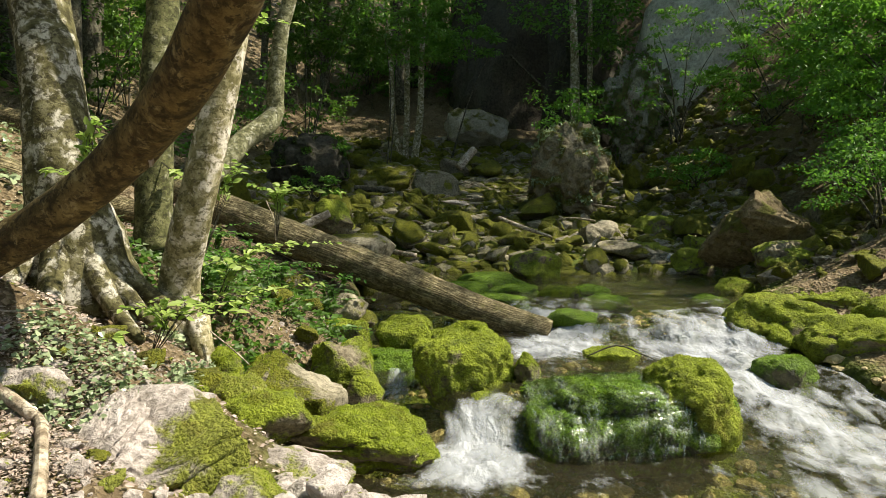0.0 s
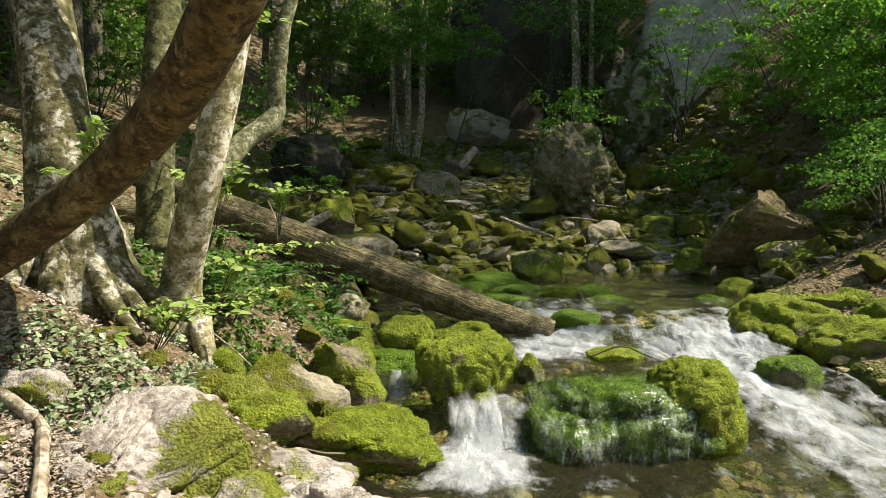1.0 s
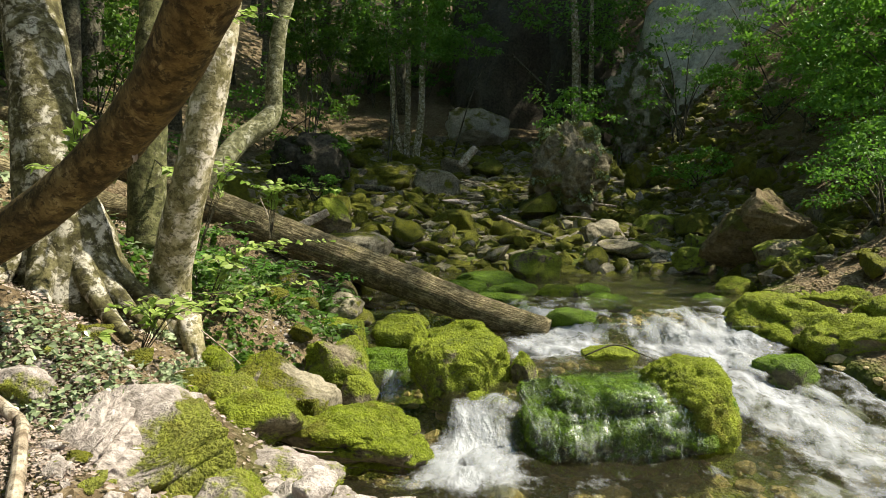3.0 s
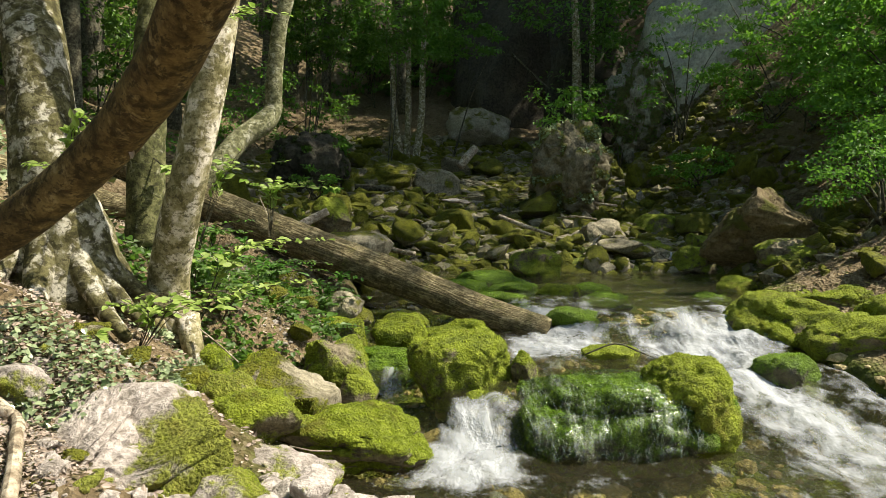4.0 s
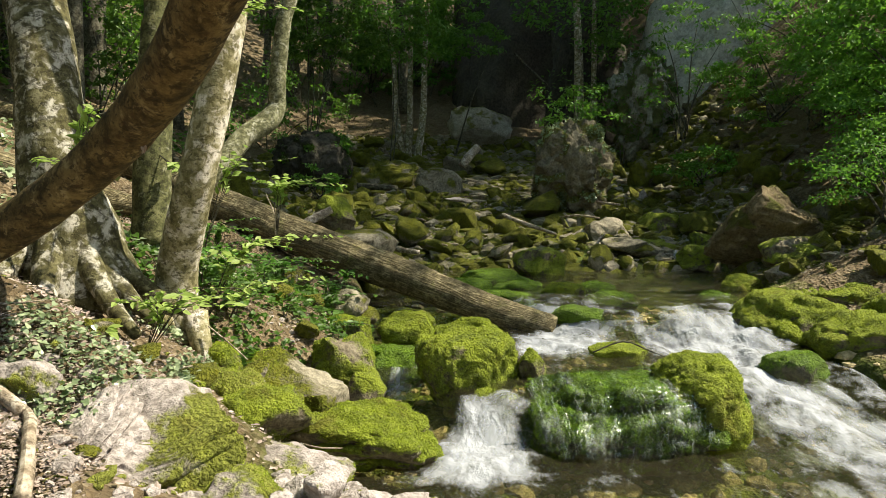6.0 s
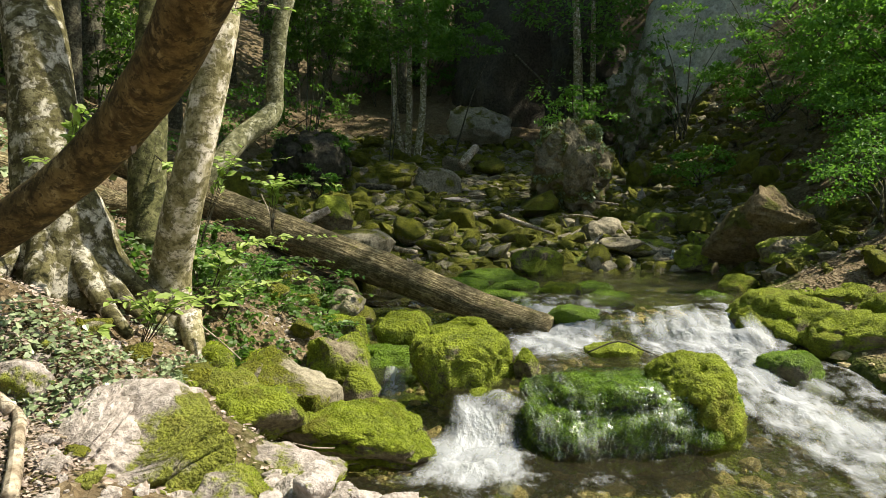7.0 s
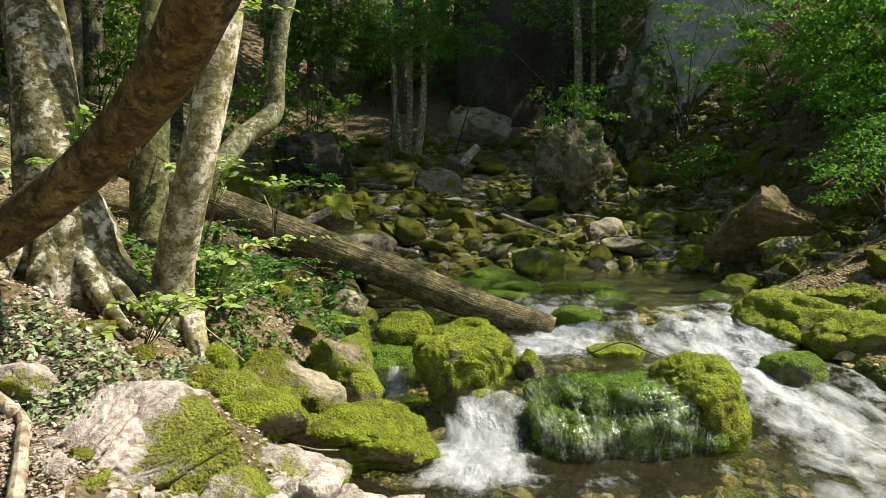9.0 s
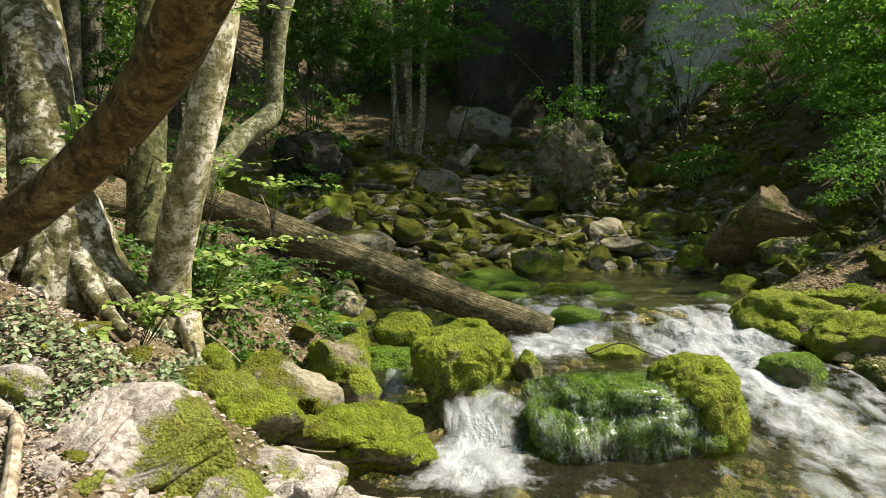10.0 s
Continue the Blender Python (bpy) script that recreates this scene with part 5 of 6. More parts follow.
def leaf_piece(material, k):
    key = (material.name, k)
    if key not in LEAF_PIECES:
        LEAF_PIECES[key] = leaves("leaf", [(0, 0, 0)], [(0, 1, 0)], [(0.15 * k - 0.15, 0, 1)], [1.0], material, "oval", 0.12 + 0.1 * k)
    return LEAF_PIECES[key]


def leafy_twig(name, label, lines, per_line, leaf, material, seed, single=True, stem=0.0028, spread=0.02):
    """A small plant: thin stems with leaves; near ones carry each leaf as a piece of its own."""
    g = np.random.default_rng(seed)
    base = Vector(lines[0][0])
    ob = new(name)
    ob.matrix_world = Matrix.Translation(base)
    pos, ahead, stems = [], [], []
    for i, line in enumerate(lines):
        loc = [tuple(Vector(p) - base) for p in line]
        twig = part("stem", tube("stem", loc, [stem] + [stem * 0.5] * (len(loc) - 1), DARK_BARK, 6, 0.03, 0.05, seed + i), ob, "thin dark stem")
        stems += [twig] * per_line
        a, b = stem_leaves(g, loc, per_line, spread, leaf)
        pos.append(a)
        ahead.append(b)
    pos, ahead = np.concatenate(pos), np.concatenate(ahead)
    size = leaf * g.uniform(0.6, 1.2, len(pos))
    normal = g.normal(0, 0.3, pos.shape) + (0.2, -0.55, 1)
    if single:
        for p, a, n, z, twig in zip(pos, ahead, normal, size, stems):
            y = Vector(a).normalized()
            x = y.cross(Vector(n)).normalized()
            m = Matrix((x, y, x.cross(y))).transposed().to_4x4()
            lf = part("leaf", leaf_piece(material, int(g.integers(3))), twig)
            lf.matrix_basis = Matrix.Translation(p) @ m @ Matrix.Scale(z, 4)
    else:
        part("foliage", leaves("foliage", pos, ahead, normal, size, material, "oval"), ob)
    return tagged(ob, label, "plant")


def fan_lines(g, root, tip, n, wide):
    """Twigs that rise from a root and then spread flat round a tip."""
    root, tip = np.array(root, float), np.array(tip, float)
    out = []
    for i in range(n):
        end = tip + g.normal(0, 1, 3) * (wide * 1.5, wide, wide * 0.22)
        bend = root + (tip - root) * (0.5, 0.5, 0.85) + g.normal(0, 0.015, 3)
        out.append([tuple(root), tuple(bend), tuple((bend + end) / 2 + (0, 0, 0.02)), tuple(end)])
    return out


g = np.random.default_rng(91)
SPRAYS = (
    ((-1.3, 4.25, 0.62), (-0.85, 4.05, 1.05), 6, 0.16, 10, 0.062),
    ((-1.3, 4.25, 0.62), (-1.0, 4.0, 0.98), 5, 0.12, 9, 0.06),
    ((-1.04, 4.8, 1.05), (-1.0, 4.7, 1.36), 8, 0.17, 10, 0.065),
    ((-1.45, 4.7, 1.0), (-1.15, 4.6, 1.5), 5, 0.16, 9, 0.06),
    ((-1.2, 4.3, 0.6), (-0.95, 4.05, 0.8), 5, 0.15, 8, 0.055),
    ((-1.27, 3.3, 0.6), (-1.1, 3.2, 0.8), 6, 0.16, 8, 0.058),
    ((-1.25, 3.25, 0.6), (-0.95, 3.3, 0.86), 5, 0.13, 7, 0.056),
    ((-1.4, 3.05, 0.68), (-1.3, 2.95, 0.74), 4, 0.08, 7, 0.06),
    ((-1.55, 3.35, 1.25), (-1.48, 3.25, 1.62), 4, 0.07, 5, 0.06),
    ((-1.5, 3.2, 1.2), (-1.5, 3.1, 1.4), 3, 0.06, 5, 0.055),
    ((-0.98, 3.42, 2.06), (-0.7, 3.1, 2.0), 3, 0.05, 5, 0.06),
    ((-1.75, 4.75, 1.55), (-1.5, 4.6, 1.45), 3, 0.1, 7, 0.055),
)
for k, (root, tip, n, wide, per, leaf) in enumerate(SPRAYS):
    leafy_twig("seedling", "young beech shoot with bright yellow-green leaves", fan_lines(g, root, tip, n, wide), per + 7, leaf * 0.84, LEAF_BRIGHT, 700 + k)
for k in range(30):
    x, y = g.uniform(-1.9, -0.7), g.uniform(4.2, 6.6)
    z = ground_z(x, y)
    # Most take the darker leaf, so shade under the shoots is in the colour.
    leafy_twig("undergrowth_plant", "low dark-green woodland plant on the bank", fan_lines(g, (x, y, z - 0.02), (x + 0.03, y - 0.03, z + g.uniform(0.06, 0.2)), 5, 0.12), 16, 0.045, LEAF_SHADED if k % 3 else LEAF_MID, 800 + k, single=False)


def ivy_patch(seed, n, box, size, keep, material=IVY):
    sp, g = random_spots(seed, n, *box, keep=keep)
    m = len(sp)
    sp[:, 2] += g.uniform(0.005, 0.07, m)
    ahead = g.normal(0, 1, (m, 3)) * (1, 1, 0.35) - (0, 0.3, 0.1)
    normal = g.normal(0, 0.4, (m, 3)) + (0.1, -0.35, 1)
    return leaves("ivy", sp, ahead, normal, size * g.uniform(0.55, 1.25, m), material, "ivy", 0.1)


stuff("ivy", "glossy dark ivy creeping over the sunny bank", "ivy", ivy_patch(71, 9800, (-2.4, -1.0, 2.4, 3.9), 0.023, lambda x, y, g: (vnoise(np.c_[x * 3.0, y * 3.0, 0 * x], 15) > -0.1 + 0.4 * (x + 1.25)) & (x < -1.02)))
# Dark leaf colour stands in for shade on this bank.
stuff("ivy", "ivy and small herbs on the bank below the log, coloured dark for shade", "ivy", ivy_patch(72, 5200, (-1.9, -0.6, 4.0, 6.4), 0.04, lambda x, y, g: vnoise(np.c_[x * 2.5, y * 2.5, 0 * x], 16) > -0.25, LEAF_SHADED))
stuff("herbs", "low green herbs on the slope above the stream bed", "herbs", ivy_patch(74, 9000, (-8.0, 1.0, 11.5, 24.0), 0.085, lambda x, y, g: (vnoise(np.c_[x * 0.9, y * 0.9, 0 * x], 18) > 0.12) & (x < left_edge(y) + 0.3), LEAF_MID))
stuff("ivy", "ivy on the slope around the beech trunks", "ivy", ivy_patch(73, 3500, (-4.5, -1.4, 4.0, 9.0), 0.05, lambda x, y, g: vnoise(np.c_[x * 1.5, y * 1.5, 0 * x], 17) > 0.0))


def litter(seed, n, box, size, keep=None, shape="small", material=DRY_LEAF):
    sp, g = random_spots(seed, n, *box, keep=keep)
    m = len(sp)
    sp[:, 2] += g.uniform(0.0, 0.018, m)
    ahead = g.normal(0, 1, (m, 3)) * (1, 1, 0.25)
    normal = g.normal(0, 0.45, (m, 3)) + (0, 0, 1)
    return leaves("leaf_litter", sp, ahead, normal, size * g.uniform(0.3, 1.45, m), material, shape, 0.16)


stuff("leaf_litter", "dry pinkish-brown beech leaves lying on the bank", "leaf litter", litter(81, 44000, (-3.2, 0.1, 1.9, 6.5), 0.021, lambda x, y, g: (x < left_edge(y) - 0.12 + 0.2 * g.random(len(x))) & ((x < -0.98) | (y > 4.1) | (g.random(len(x)) < 0.3)) & ((y < 4.1) | (g.random(len(x)) < 0.35)), "oval"))
stuff("leaf_litter", "pale dry leaves heaped beside the limestone boulder", "leaf litter", litter(84, 18000, (-2.0, -1.0, 1.85, 2.75), 0.015, None, "oval"))
sp, g = random_spots(69, 420, -1.9, -0.75, 1.9, 2.7)
stuff("gravel", "small stones among the dead leaves", "gravel", gravel("gravel", np.c_[sp, g.choice([0.025, 0.045, 0.08], len(sp), p=[0.5, 0.35, 0.15])], LIMESTONE, 70))
stuff("leaf_litter", "brown leaf litter on the opposite slope", "leaf litter", litter(82, 29000, (2.9, 9, 4.5, 18), 0.038, lambda x, y, g: x > right_edge(y) + 0.1, material=SHADED_LITTER))
stuff("leaf_litter", "brown leaf litter on the wooded slope", "leaf litter", litter(83, 26000, (-9, 3, 6.5, 30), 0.08, lambda x, y, g: (x < left_edge(y) - 0.3) | (y > 19), material=SHADED_LITTER))


def shrub(name, label, x, y, reach, height, fans, per, leaf, material, seed, lift=0.3, stems=9):
    """A many-stemmed bush: bent stems and flat layers of leaves."""
    g = np.random.default_rng(seed)
    z = ground_z(x, y)
    ob = new(name)
    ob.matrix_world = Matrix.Translation((x, y, z - 0.05))
    rows = []
    for i in range(fans):
        a, rr = g.uniform(0, 2 * np.pi), reach * math.sqrt(g.random())
        rows.append((rr * math.cos(a), rr * math.sin(a) * 0.8, lift + (height - lift) * g.random() ** 0.8 * (1 - 0.4 * (rr / reach) ** 2), reach * g.uniform(0.16, 0.34)))
    for i in range(min(stems, fans)):
        fx, fy, fz, _ = rows[i]
        part("stem", tube("stem", [(0.05 * i - 0.2, 0, 0), (fx * 0.4, fy * 0.4, fz * 0.6), (fx, fy, fz)], [0.018, 0.013, 0.005], DARK_BARK, 6, 0.15, 0.05, seed + i), ob)
    part("foliage", crown_mesh("foliage", g, rows, per, leaf, material), ob)
    return tagged(ob, label, "shrub")


shrub("shrub", "tall light-green shrub on the steep bank", 6.1, 10.6, 1.3, 2.4, 46, 90, 0.08, LEAF_LIT, 902)
shrub("shrub", "dark green shrub hanging over the bank", 6.2, 10.2, 1.4, 2.8, 46, 90, 0.085, LEAF_MID, 903)
shrub("shrub", "dark green shrub on the bank above the boulders", 5.0, 8.6, 0.9, 1.2, 38, 120, 0.05, LEAF_MID, 904, 0.1)
shrub("shrub", "dark green shrub on the bank above the boulders", 5.9, 8.8, 1.0, 1.9, 40, 120, 0.05, LEAF_SHADED, 905, 0.1)
shrub("shrub", "low green shrub leaning over the mossy boulders", 4.45, 7.7, 0.7, 0.95, 30, 70, 0.045, LEAF_MID, 917, 0.15)
shrub("shrub", "low green shrub leaning over the mossy boulders", 4.9, 6.9, 0.7, 1.2, 26, 60, 0.06, LEAF_MID, 918, 0.2)
shrub("shrub", "bright green shrub with layered leaves beside the cliff", 5.8, 13.6, 1.1, 1.9, 50, 110, 0.07, LEAF_LIT, 919, 0.15)
shrub("shrub", "bright green shrub with layered leaves beside the cliff", 5.9, 12.3, 0.8, 1.2, 34, 90, 0.06, LEAF_LIT, 920, 0.1)
shrub("shrub", "leafy shrub on the steep slope beside the cliff", 7.0, 15.2, 1.3, 1.8, 40, 80, 0.08, LEAF_MID, 925, 0.15)
shrub("shrub", "round dark-green bush on the scree", 4.5, 13.7, 0.75, 0.85, 34, 80, 0.06, LEAF_LIT, 906, 0.1)
shrub("shrub", "low leafy bush growing on top of a boulder", 2.4, 14.3, 0.85, 2.3, 22, 55, 0.075, LEAF_MID, 907, 1.6)
shrub("shrub", "small bush at the foot of the slope", -2.7, 15.9, 0.8, 1.35, 22, 60, 0.08, LEAF_MID, 908, 0.8)
shrub("shrub", "small bush at the foot of the slope", -2.4, 14.5, 0.5, 0.8, 16, 50, 0.07, LEAF_MID, 909, 0.2)
# Three of these four take the darker leaf, as if in shade.
shrub("sapling", "young beech with layered green foliage", -2.95, 17.2, 1.2, 4.6, 34, 80, 0.1, LEAF_SHADED, 921, 2.6, 2)
shrub("sapling", "young beech with layered green foliage", -1.1, 17.5, 1.0, 4.2, 30, 70, 0.1, LEAF_SHADED, 922, 2.6, 2)
shrub("sapling", "young beech with layered green foliage", 0.3, 20.5, 1.2, 4.6, 34, 70, 0.1, LEAF_MID, 923, 2.9, 2)
shrub("sapling", "young beech with layered green foliage", -2.9, 16.8, 1.2, 5.0, 30, 70, 0.1, LEAF_SHADED, 924, 3.0, 2)
shrub("shrub", "thin shrub in front of the cliff", 5.2, 17.0, 0.9, 3.2, 30, 55, 0.08, LEAF_MID, 910, 0.8)
shrub("shrub", "thin shrub in front of the cliff", 6.6, 16.6, 0.8, 3.0, 22, 45, 0.08, LEAF_MID, 911, 0.8)
shrub("shrub", "bright green shrub over the leaf-covered bank", 6.7, 11.8, 1.2, 2.2, 50, 90, 0.08, LEAF_LIT, 914)
shrub("shrub", "bright green shrub over the leaf-covered bank", 5.3, 9.6, 0.9, 1.7, 40, 80, 0.05, LEAF_MID, 916)
shrub("shrub", "leafy shrub high on the bank", 8.0, 13.0, 1.8, 3.6, 46, 90, 0.1, LEAF_MID, 912)
shrub("shrub", "leafy shrub high on the bank", 7.2, 11.2, 1.5, 3.4, 46, 90, 0.09, LEAF_MID, 913)
g = np.random.default_rng(95)
for k in range(46):
    x, y = (g.uniform(-7, 5), g.uniform(19, 29)) if k < 26 else (g.uniform(-13, -5.2), g.uniform(9, 25))
    if -0.12 < x / y < 0.2:
        y = g.uniform(27, 31)
    # All left-slope saplings take the darker leaf, in place of shade.
    shrub("sapling", "slender understorey sapling in the dark wood", x, y, g.uniform(0.9, 1.7), g.uniform(2.4, 5.0), 24, 60, 0.12, LEAF_SHADED if k % 3 or k > 25 else LEAF_MID, 930 + k, 0.4, 3)

# ---- sticks, slabs and the small upper fall ----
for pts, rr, lab in (
    ([(0.93, 4.91, 0.30), (1.12, 4.91, 0.37), (1.25, 4.86, 0.33), (1.36, 4.81, 0.29)], [0.004, 0.006, 0.005, 0.003], "thin dark stick caught on a mossy stone"),
    ([(2.23, 10.89, 0.85), (2.12, 10.79, 0.76), (2.08, 10.68, 0.63), (1.97, 10.58, 0.56)], [0.014, 0.02, 0.02, 0.012], "curved pale root among the stones"),
    ([(-0.88, 9.59, 0.81), (-0.58, 9.39, 0.72), (-0.33, 9.18, 0.69)], [0.03, 0.035, 0.03], "grey branch wedged among the stones"),
    ([(2.53, 13.42, 1.33), (2.97, 13.22, 1.27)], [0.025, 0.02], "pale stick lying on the stones"),
    ([(0.34, 15.05, 1.80), (0.72, 14.84, 1.66)], [0.012, 0.01], "thin pale twig on the stones"),
    ([(-1.13, 4.91, 1.30), (-1.06, 4.85, 1.16), (-1.06, 4.85, 1.05)], [0.004, 0.005, 0.006], "thin sapling stem above the fallen log"),
    ([(1.88, 21.75, 5.55), (2.36, 21.43, 4.99), (2.82, 21.00, 4.46)], [0.03, 0.03, 0.025], "pale fallen pole leaning in the dark hollow"),
    ([(-1.30, 2.21, 0.46), (-1.25, 2.24, 0.47), (-1.17, 2.21, 0.46)], [0.01, 0.012, 0.01], "short dry stick among dead leaves"),
    ([(-1.21, 2.31, 0.49), (-1.12, 2.26, 0.48), (-1.07, 2.26, 0.45)], [0.012, 0.014, 0.012], "short dry stick among dead leaves"),
    ([(-1.12, 3.67, 0.66), (-1.01, 3.62, 0.59), (-0.91, 3.57, 0.52)], [0.003, 0.004, 0.003], "thin dry stick leaning on the bank"),
    ([(-0.59, 3.15, 0.26), (-0.50, 3.15, 0.24), (-0.42, 3.15, 0.24)], [0.003, 0.004, 0.003], "thin dry stick beside the mossy slab"),
):
    tagged(new("stick", tube("stick", pts, rr, DARK_BARK if "dark" in lab else DEADWOOD, 8, 0.04, 0.12, 5, 20)), lab, "stick")
g = np.random.default_rng(96)
for k in range(30):
    x, y = (g.uniform(-2.0, 4.0), g.uniform(8.6, 15.5)) if k < 20 else (g.uniform(-1.9, -1.0), g.uniform(2.1, 3.6))
    if y < 10 and left_edge(y) + 0.8 < x < right_edge(y):
        continue
    a, long, thick = g.uniform(0, math.pi), g.uniform(0.25, 0.9) * (1 if k < 20 else 0.3), g.uniform(0.008, 0.02) * (1 if k < 20 else 0.35)
    ends = [(x + t * long * math.cos(a), y + t * long * math.sin(a)) for t in (-0.5, 0.0, 0.5)]
    top = max(ground_z(*e) for e in ends) + (0.12 if k < 20 else 0.02)
    bow = g.normal(0, 0.04, 3) * long
    tagged(new("stick", tube("stick", [(ex, ey + b, top + 0.5 * b) for (ex, ey), b in zip(ends, bow)], [thick * 0.7, thick, thick * 0.5], DEADWOOD, 7, 0.06, 0.15, 40 + k, 20)), "bleached dry stick lying on the stones" if k < 20 else "thin dry stick among dead leaves and ivy", "stick")
tagged(new("dry_leaf", leaves("dry_leaf", [(-0.95, 2.51, 1.42), (-0.95, 2.51, 1.41)], [(0.05, 0, -1), (-0.2, 0.1, -1)], [(0.3, -1, 0), (0.8, -0.6, 0)], [0.035, 0.028], DRY_LEAF, "oval", 0.5)), "curled dry leaf hanging from the leaning tree", "leaf")
tagged(new("log", tube("log", [(0.36, 17.57, 2.17), (0.52, 17.68, 2.39), (0.71, 17.90, 2.61)], [0.1, 0.1, 0.09], DEADWOOD, 12, 0.08, 0.08, 6)), "short pale log leaning on the mossy rocks", "log")
boulder("stone", "flat pale slab lying on the rubble", 71, (0.21, 13.02, 1.36), (0.52, 0.36, 0.09), (4, 3, 20), 4, LIMESTONE, category="stone", cuts=10, depth=0.6, moss=(0.0, 0.0, 0.2))
boulder("stone", "small pale upright stone in the rubble", 72, (3.64, 14.33, 1.43), (0.16, 0.14, 0.3), (8, 6, 20), 4, LIMESTONE, category="stone", moss=(0.0, 0.0, 0.2))
boulder("stone", "pale weathered slab beside the riffle", 73, (2.42, 10.39, 0.71), (0.7, 0.4, 0.22), (0, 8, 10), 4, RUBBLE, category="stone", moss=(0.1, 0.1, 0.4))


def small_fall(x, y, top, low, width):
    cols, rows_ = 5, 9
    v, core, f = [], [], []
    for i in range(rows_):
        t = i / (rows_ - 1)
        for j in range(cols):
            u = j / (cols - 1) - 0.5
            v.append((u * width * (0.7 + 0.5 * t), -0.09 * math.sqrt(t) - 0.012 * math.cos(u * 9), (low - top) * t))
            core.append(0.9 - 1.2 * abs(u))
    for i in range(rows_ - 1):
        for j in range(cols - 1):
            a = i * cols + j
            f.append((a, a + 1, a + cols + 1, a + cols))
    ob = new("small_waterfall", mesh_of("small_waterfall", v, f, FOAM, attrs={"core": core}))
    ob.matrix_world = pose(x, y, top)
    return tagged(ob, "thin white fall of water between mossy boulders", "waterfall")


SMALL_FALLS = [small_fall(3.0, 10.15, 0.66, 0.43, 0.12), small_fall(-0.27, 4.5, 0.3, 0.13, 0.14)]


# ---- white water in pieces that move ----
def foam_mesh(seed, size):
    g = np.random.default_rng(seed)
    bm = bmesh.new()
    bmesh.ops.create_icosphere(bm, subdivisions=3, radius=1.0)
    v = np.array([x.co[:] for x in bm.verts])
    f = np.array([[x.index for x in q.verts] for q in bm.faces])
    bm.free()
    core = np.clip(1.15 - np.hypot(v[:, 0], v[:, 1]), 0, 1) * 0.9 + 0.1 * np.clip(v[:, 2], 0, 1)
    off = g.uniform(0, 40, 3)
    v = v * (1 + 0.2 * fbm(v * (2.6, 0.9, 2.0) + off, 3, seed)[:, None])
    return mesh_of("foam", v * np.array(size) / 2, f, FOAM, attrs={"core": core})


FOAM_MESHES = [foam_mesh(40 + i, s) for i, s in enumerate(((0.2, 0.42, 0.04), (0.14, 0.36, 0.035), (0.24, 0.5, 0.04), (0.12, 0.26, 0.04)))]
FOAM_THINGS = []
g = np.random.default_rng(97)


def add_foam(n, xlo, xhi, ylo, yhi, lift, label):
    for _ in range(n):
        x, y = g.uniform(xlo, xhi), g.uniform(ylo, yhi)
        ob = tagged(new("foam", FOAM_MESHES[int(g.integers(4))]), label, "foam", "white water of the cascades")
        FOAM_THINGS.append((ob, x, y, lift, g.uniform(0, 1), g.uniform(1.1, 1.6), g.uniform(0.25, 0.5), g.uniform(-14, 14)))


add_foam(16, 0.0, 0.34, 3.45, 3.9, 0.0, "churning white foam at the foot of the small chute")
add_foam(30, 1.6, 2.45, 2.9, 4.4, 0.0, "churning white water in the main chute")
add_foam(10, 1.55, 2.1, 4.4, 5.2, 0.0, "white water racing below the cascade")
add_foam(20, 1.55, 2.3, 5.2, 5.9, 0.0, "white water falling over the cascade lip")
add_foam(8, 0.45, 1.15, 5.2, 6.05, 0.0, "white water breaking round the end of the log")


def veil_strands(n, seed, xlo, xhi):
    """Thin falling threads of water that lie on the front of the big boulder."""
    g = np.random.default_rng(seed)
    hm = hero.data
    tree_ = BVHTree.FromPolygons([v.co[:] for v in hm.vertices], [p.vertices[:] for p in hm.polygons])
    verts, faces, core = [], [], []
    for _ in range(n):
        x, w = g.uniform(xlo, xhi), g.uniform(0.001, 0.0035)
        top = g.uniform(-0.08, 0.22)
        low = max(-0.2, top - g.uniform(0.06, 0.2))
        drift, start = g.normal(0, 0.02), len(verts)
        zs = np.linspace(top, low, 12)
        for i, z in enumerate(zs):
            xx = x + drift * (i / 11) + 0.006 * math.sin(i * 1.3 + x * 40)
            hit = tree_.ray_cast(Vector((xx, -2, z)), Vector((0, 1, 0)))[0]
            yy = (hit.y if hit else -0.2) - 0.018
            ww = w * (0.5 + 0.9 * math.sin(math.pi * (i + 1) / 13))
            verts += [(xx - ww, yy + 0.006, z), (xx, yy - 0.004, z), (xx + ww, yy + 0.006, z)]
            core += [0.15, 0.75, 0.15]
            if i:
                a = start + 3 * (i - 1)
                faces += [(a, a + 1, a + 4, a + 3), (a + 1, a + 2, a + 5, a + 4)]
    return mesh_of("water_veil", verts, faces, VEIL, attrs={"core": core})


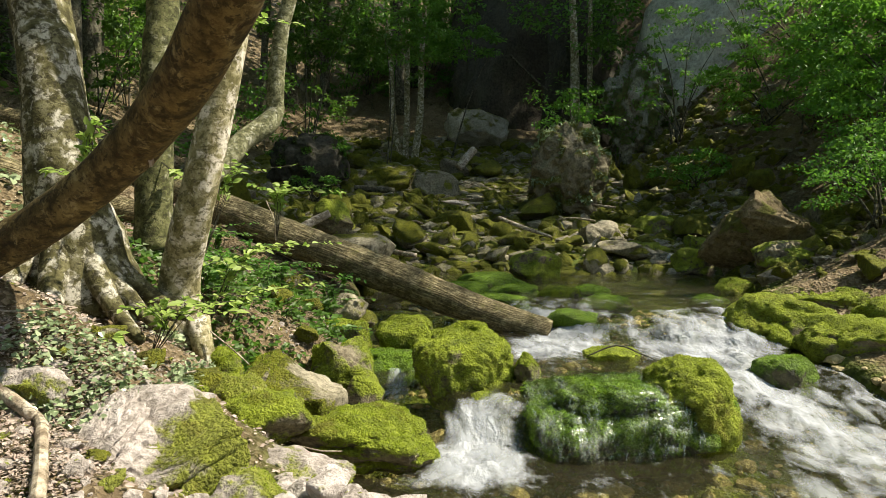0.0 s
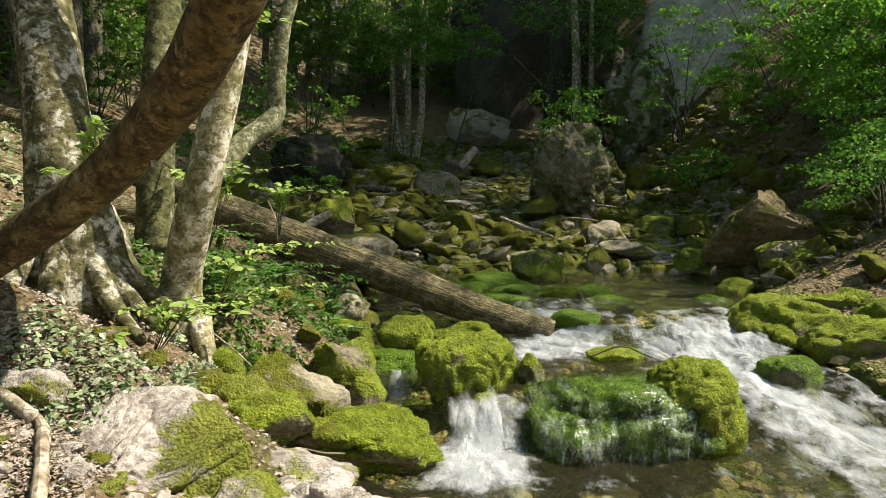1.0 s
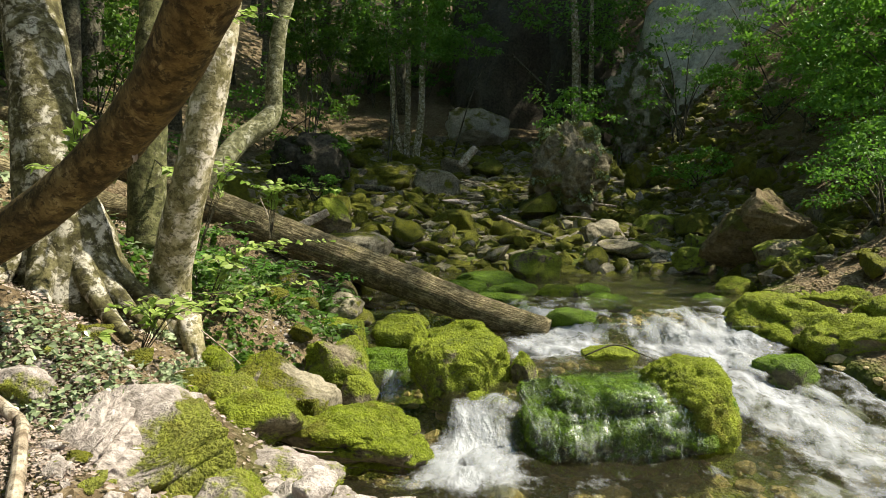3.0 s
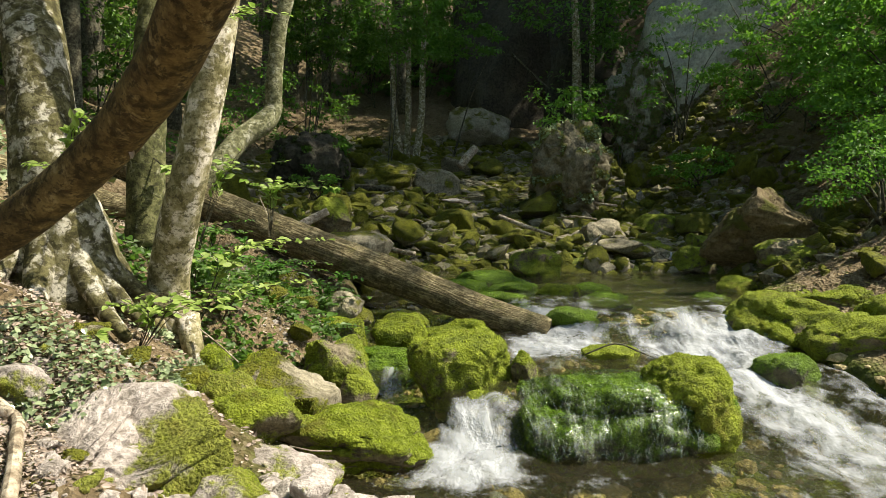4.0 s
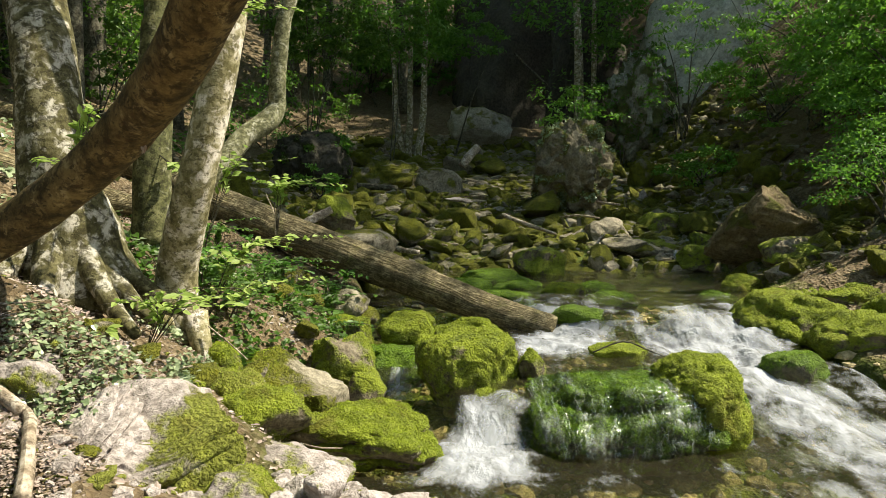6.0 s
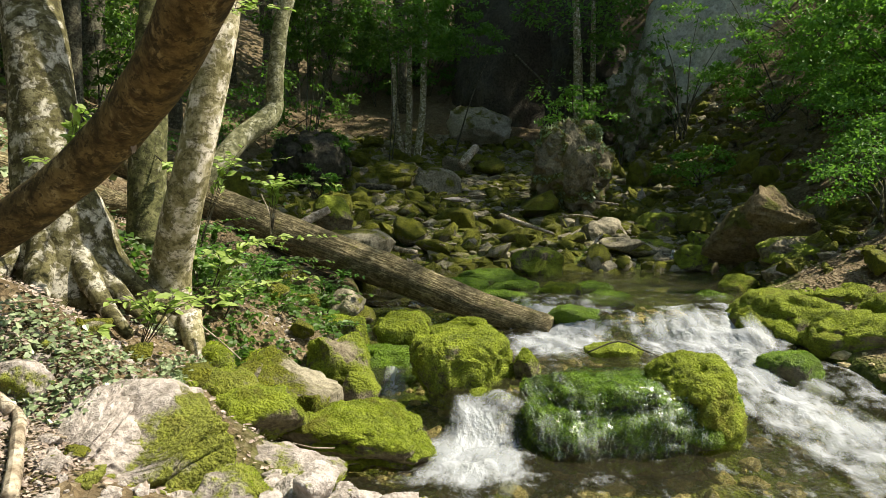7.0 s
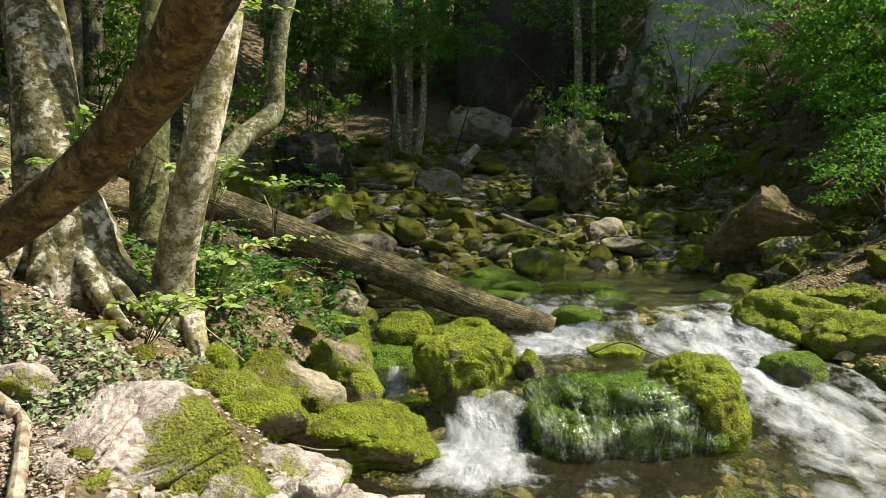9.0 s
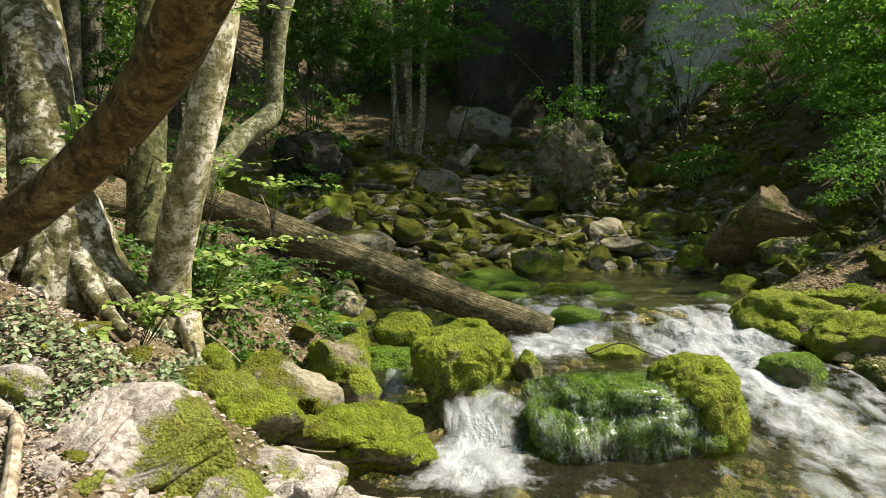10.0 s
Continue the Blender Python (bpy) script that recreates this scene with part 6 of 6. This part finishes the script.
def film_mesh(lo, hi, seed):
    """A sheet of water that hugs the top and front of the big boulder."""
    hm = hero.data
    co = np.empty(len(hm.vertices) * 3, np.float32)
    hm.vertices.foreach_get("co", co)
    co = co.reshape(-1, 3).astype(float)
    tri = np.empty(len(hm.polygons) * 3, np.int32)
    hm.loops.foreach_get("vertex_index", tri)
    tri = tri.reshape(-1, 3)
    fn = np.cross(co[tri[:, 1]] - co[tri[:, 0]], co[tri[:, 2]] - co[tri[:, 0]])
    vn = np.zeros_like(co)
    for c in range(3):
        np.add.at(vn, tri[:, c], fn)
    vn /= np.linalg.norm(vn, axis=1)[:, None] + 1e-12
    mid = co[tri].mean(1)
    wet = (mid[:, 0] > lo) & (mid[:, 0] < hi) & (vn[tri].mean(1) @ np.array((0, -0.8, 0.75)) > 0.3) & (mid[:, 2] > -0.12)
    used, faces = np.unique(tri[wet], return_inverse=True)
    p = co[used]
    edge = smooth((p[:, 0] - lo) / 0.12) * smooth((hi - p[:, 0]) / 0.12)
    ropes = 0.5 + 0.5 * vnoise(p * (9, 1.5, 1.5), seed) + 0.25 * vnoise(p * (24, 4, 4), seed + 1)
    lip = np.exp(-(((vn[used, 2] - 0.55) / 0.3) ** 2))
    core = edge * (0.1 + 0.5 * ropes + 0.28 * lip)
    return mesh_of("water_film", p + vn[used] * (0.012 + 0.008 * ropes * edge)[:, None], faces.reshape(-1, 3), FILM, attrs={"core": core})


VEILS = []
for k, (lo, hi) in enumerate(((-0.56, -0.3), (-0.38, -0.08), (-0.16, 0.12), (0.04, 0.34))):
    ob = new("water_film", film_mesh(lo, hi, 80 + 3 * k))
    tagged(ob, "thin sheet of clear water sliding over the mossy boulder", "water", "sheets of running water", "stuff")
    VEILS.append((ob, g.uniform(0, 1), g.uniform(0.4, 0.6)))
for k, (lo, hi) in enumerate(((-0.5, -0.25), (-0.3, -0.05), (-0.1, 0.12), (0.05, 0.32))):
    for j in range(2):
        ob = new("water_veil", veil_strands(32, 50 + 2 * k + j, lo, hi))
        tagged(ob, "thin threads of water falling down the mossy boulder", "water", "falling threads of water", "stuff")
        VEILS.append((ob, g.uniform(0, 1), g.uniform(0.4, 0.6)))


def motions():
    for k, ob in enumerate(SMALL_FALLS):
        m = ob.matrix_world.copy()
        walk(ob, [(i * 0.1, m @ pose(0.003 * math.sin(i * 1.7 + k), 0, 0.008 * math.sin(i * 1.1 + 2 * k))) for i in range(101)])
    for ob, phase, period in VEILS:
        rows = []
        for i in range(101):
            a = 2 * math.pi * (i * 0.1 / period + phase)
            rows.append((i * 0.1, hero.matrix_world @ pose(0.004 * math.sin(a * 0.37), -0.003 * math.cos(a), -0.01 * math.sin(a))))
        walk(ob, rows)

    for ob, x, y, lift, phase, period, reach, yaw in FOAM_THINGS:
        rows = []
        for i in range(101):
            # each piece rides down the current, dives, and comes up again above
            u = (i * 0.1 / period + phase) % 1.0
            on = min(u / 0.76, 1.0)
            under = math.sin(math.pi * (u - 0.76) / 0.24) if u > 0.76 else 0.0
            go = on if u <= 0.76 else 1.0 - (u - 0.76) / 0.24
            yy = y + reach * (0.5 - go)
            a = 2 * math.pi * (go * 1.5 + phase)
            z0 = float(water_level(np.array([x]), np.array([yy]))[0])
            z1 = float(water_level(np.array([x]), np.array([yy - 0.1]))[0])
            pitch = math.degrees(math.atan2(z0 - z1, 0.1))
            rows.append((i * 0.1, pose(x, yy, z0 + lift + 0.016 * math.cos(a) - 0.02 * (1 - math.sin(math.pi * on)) - 0.26 * under, pitch, 0, yaw)))
        walk(ob, rows)


motions()
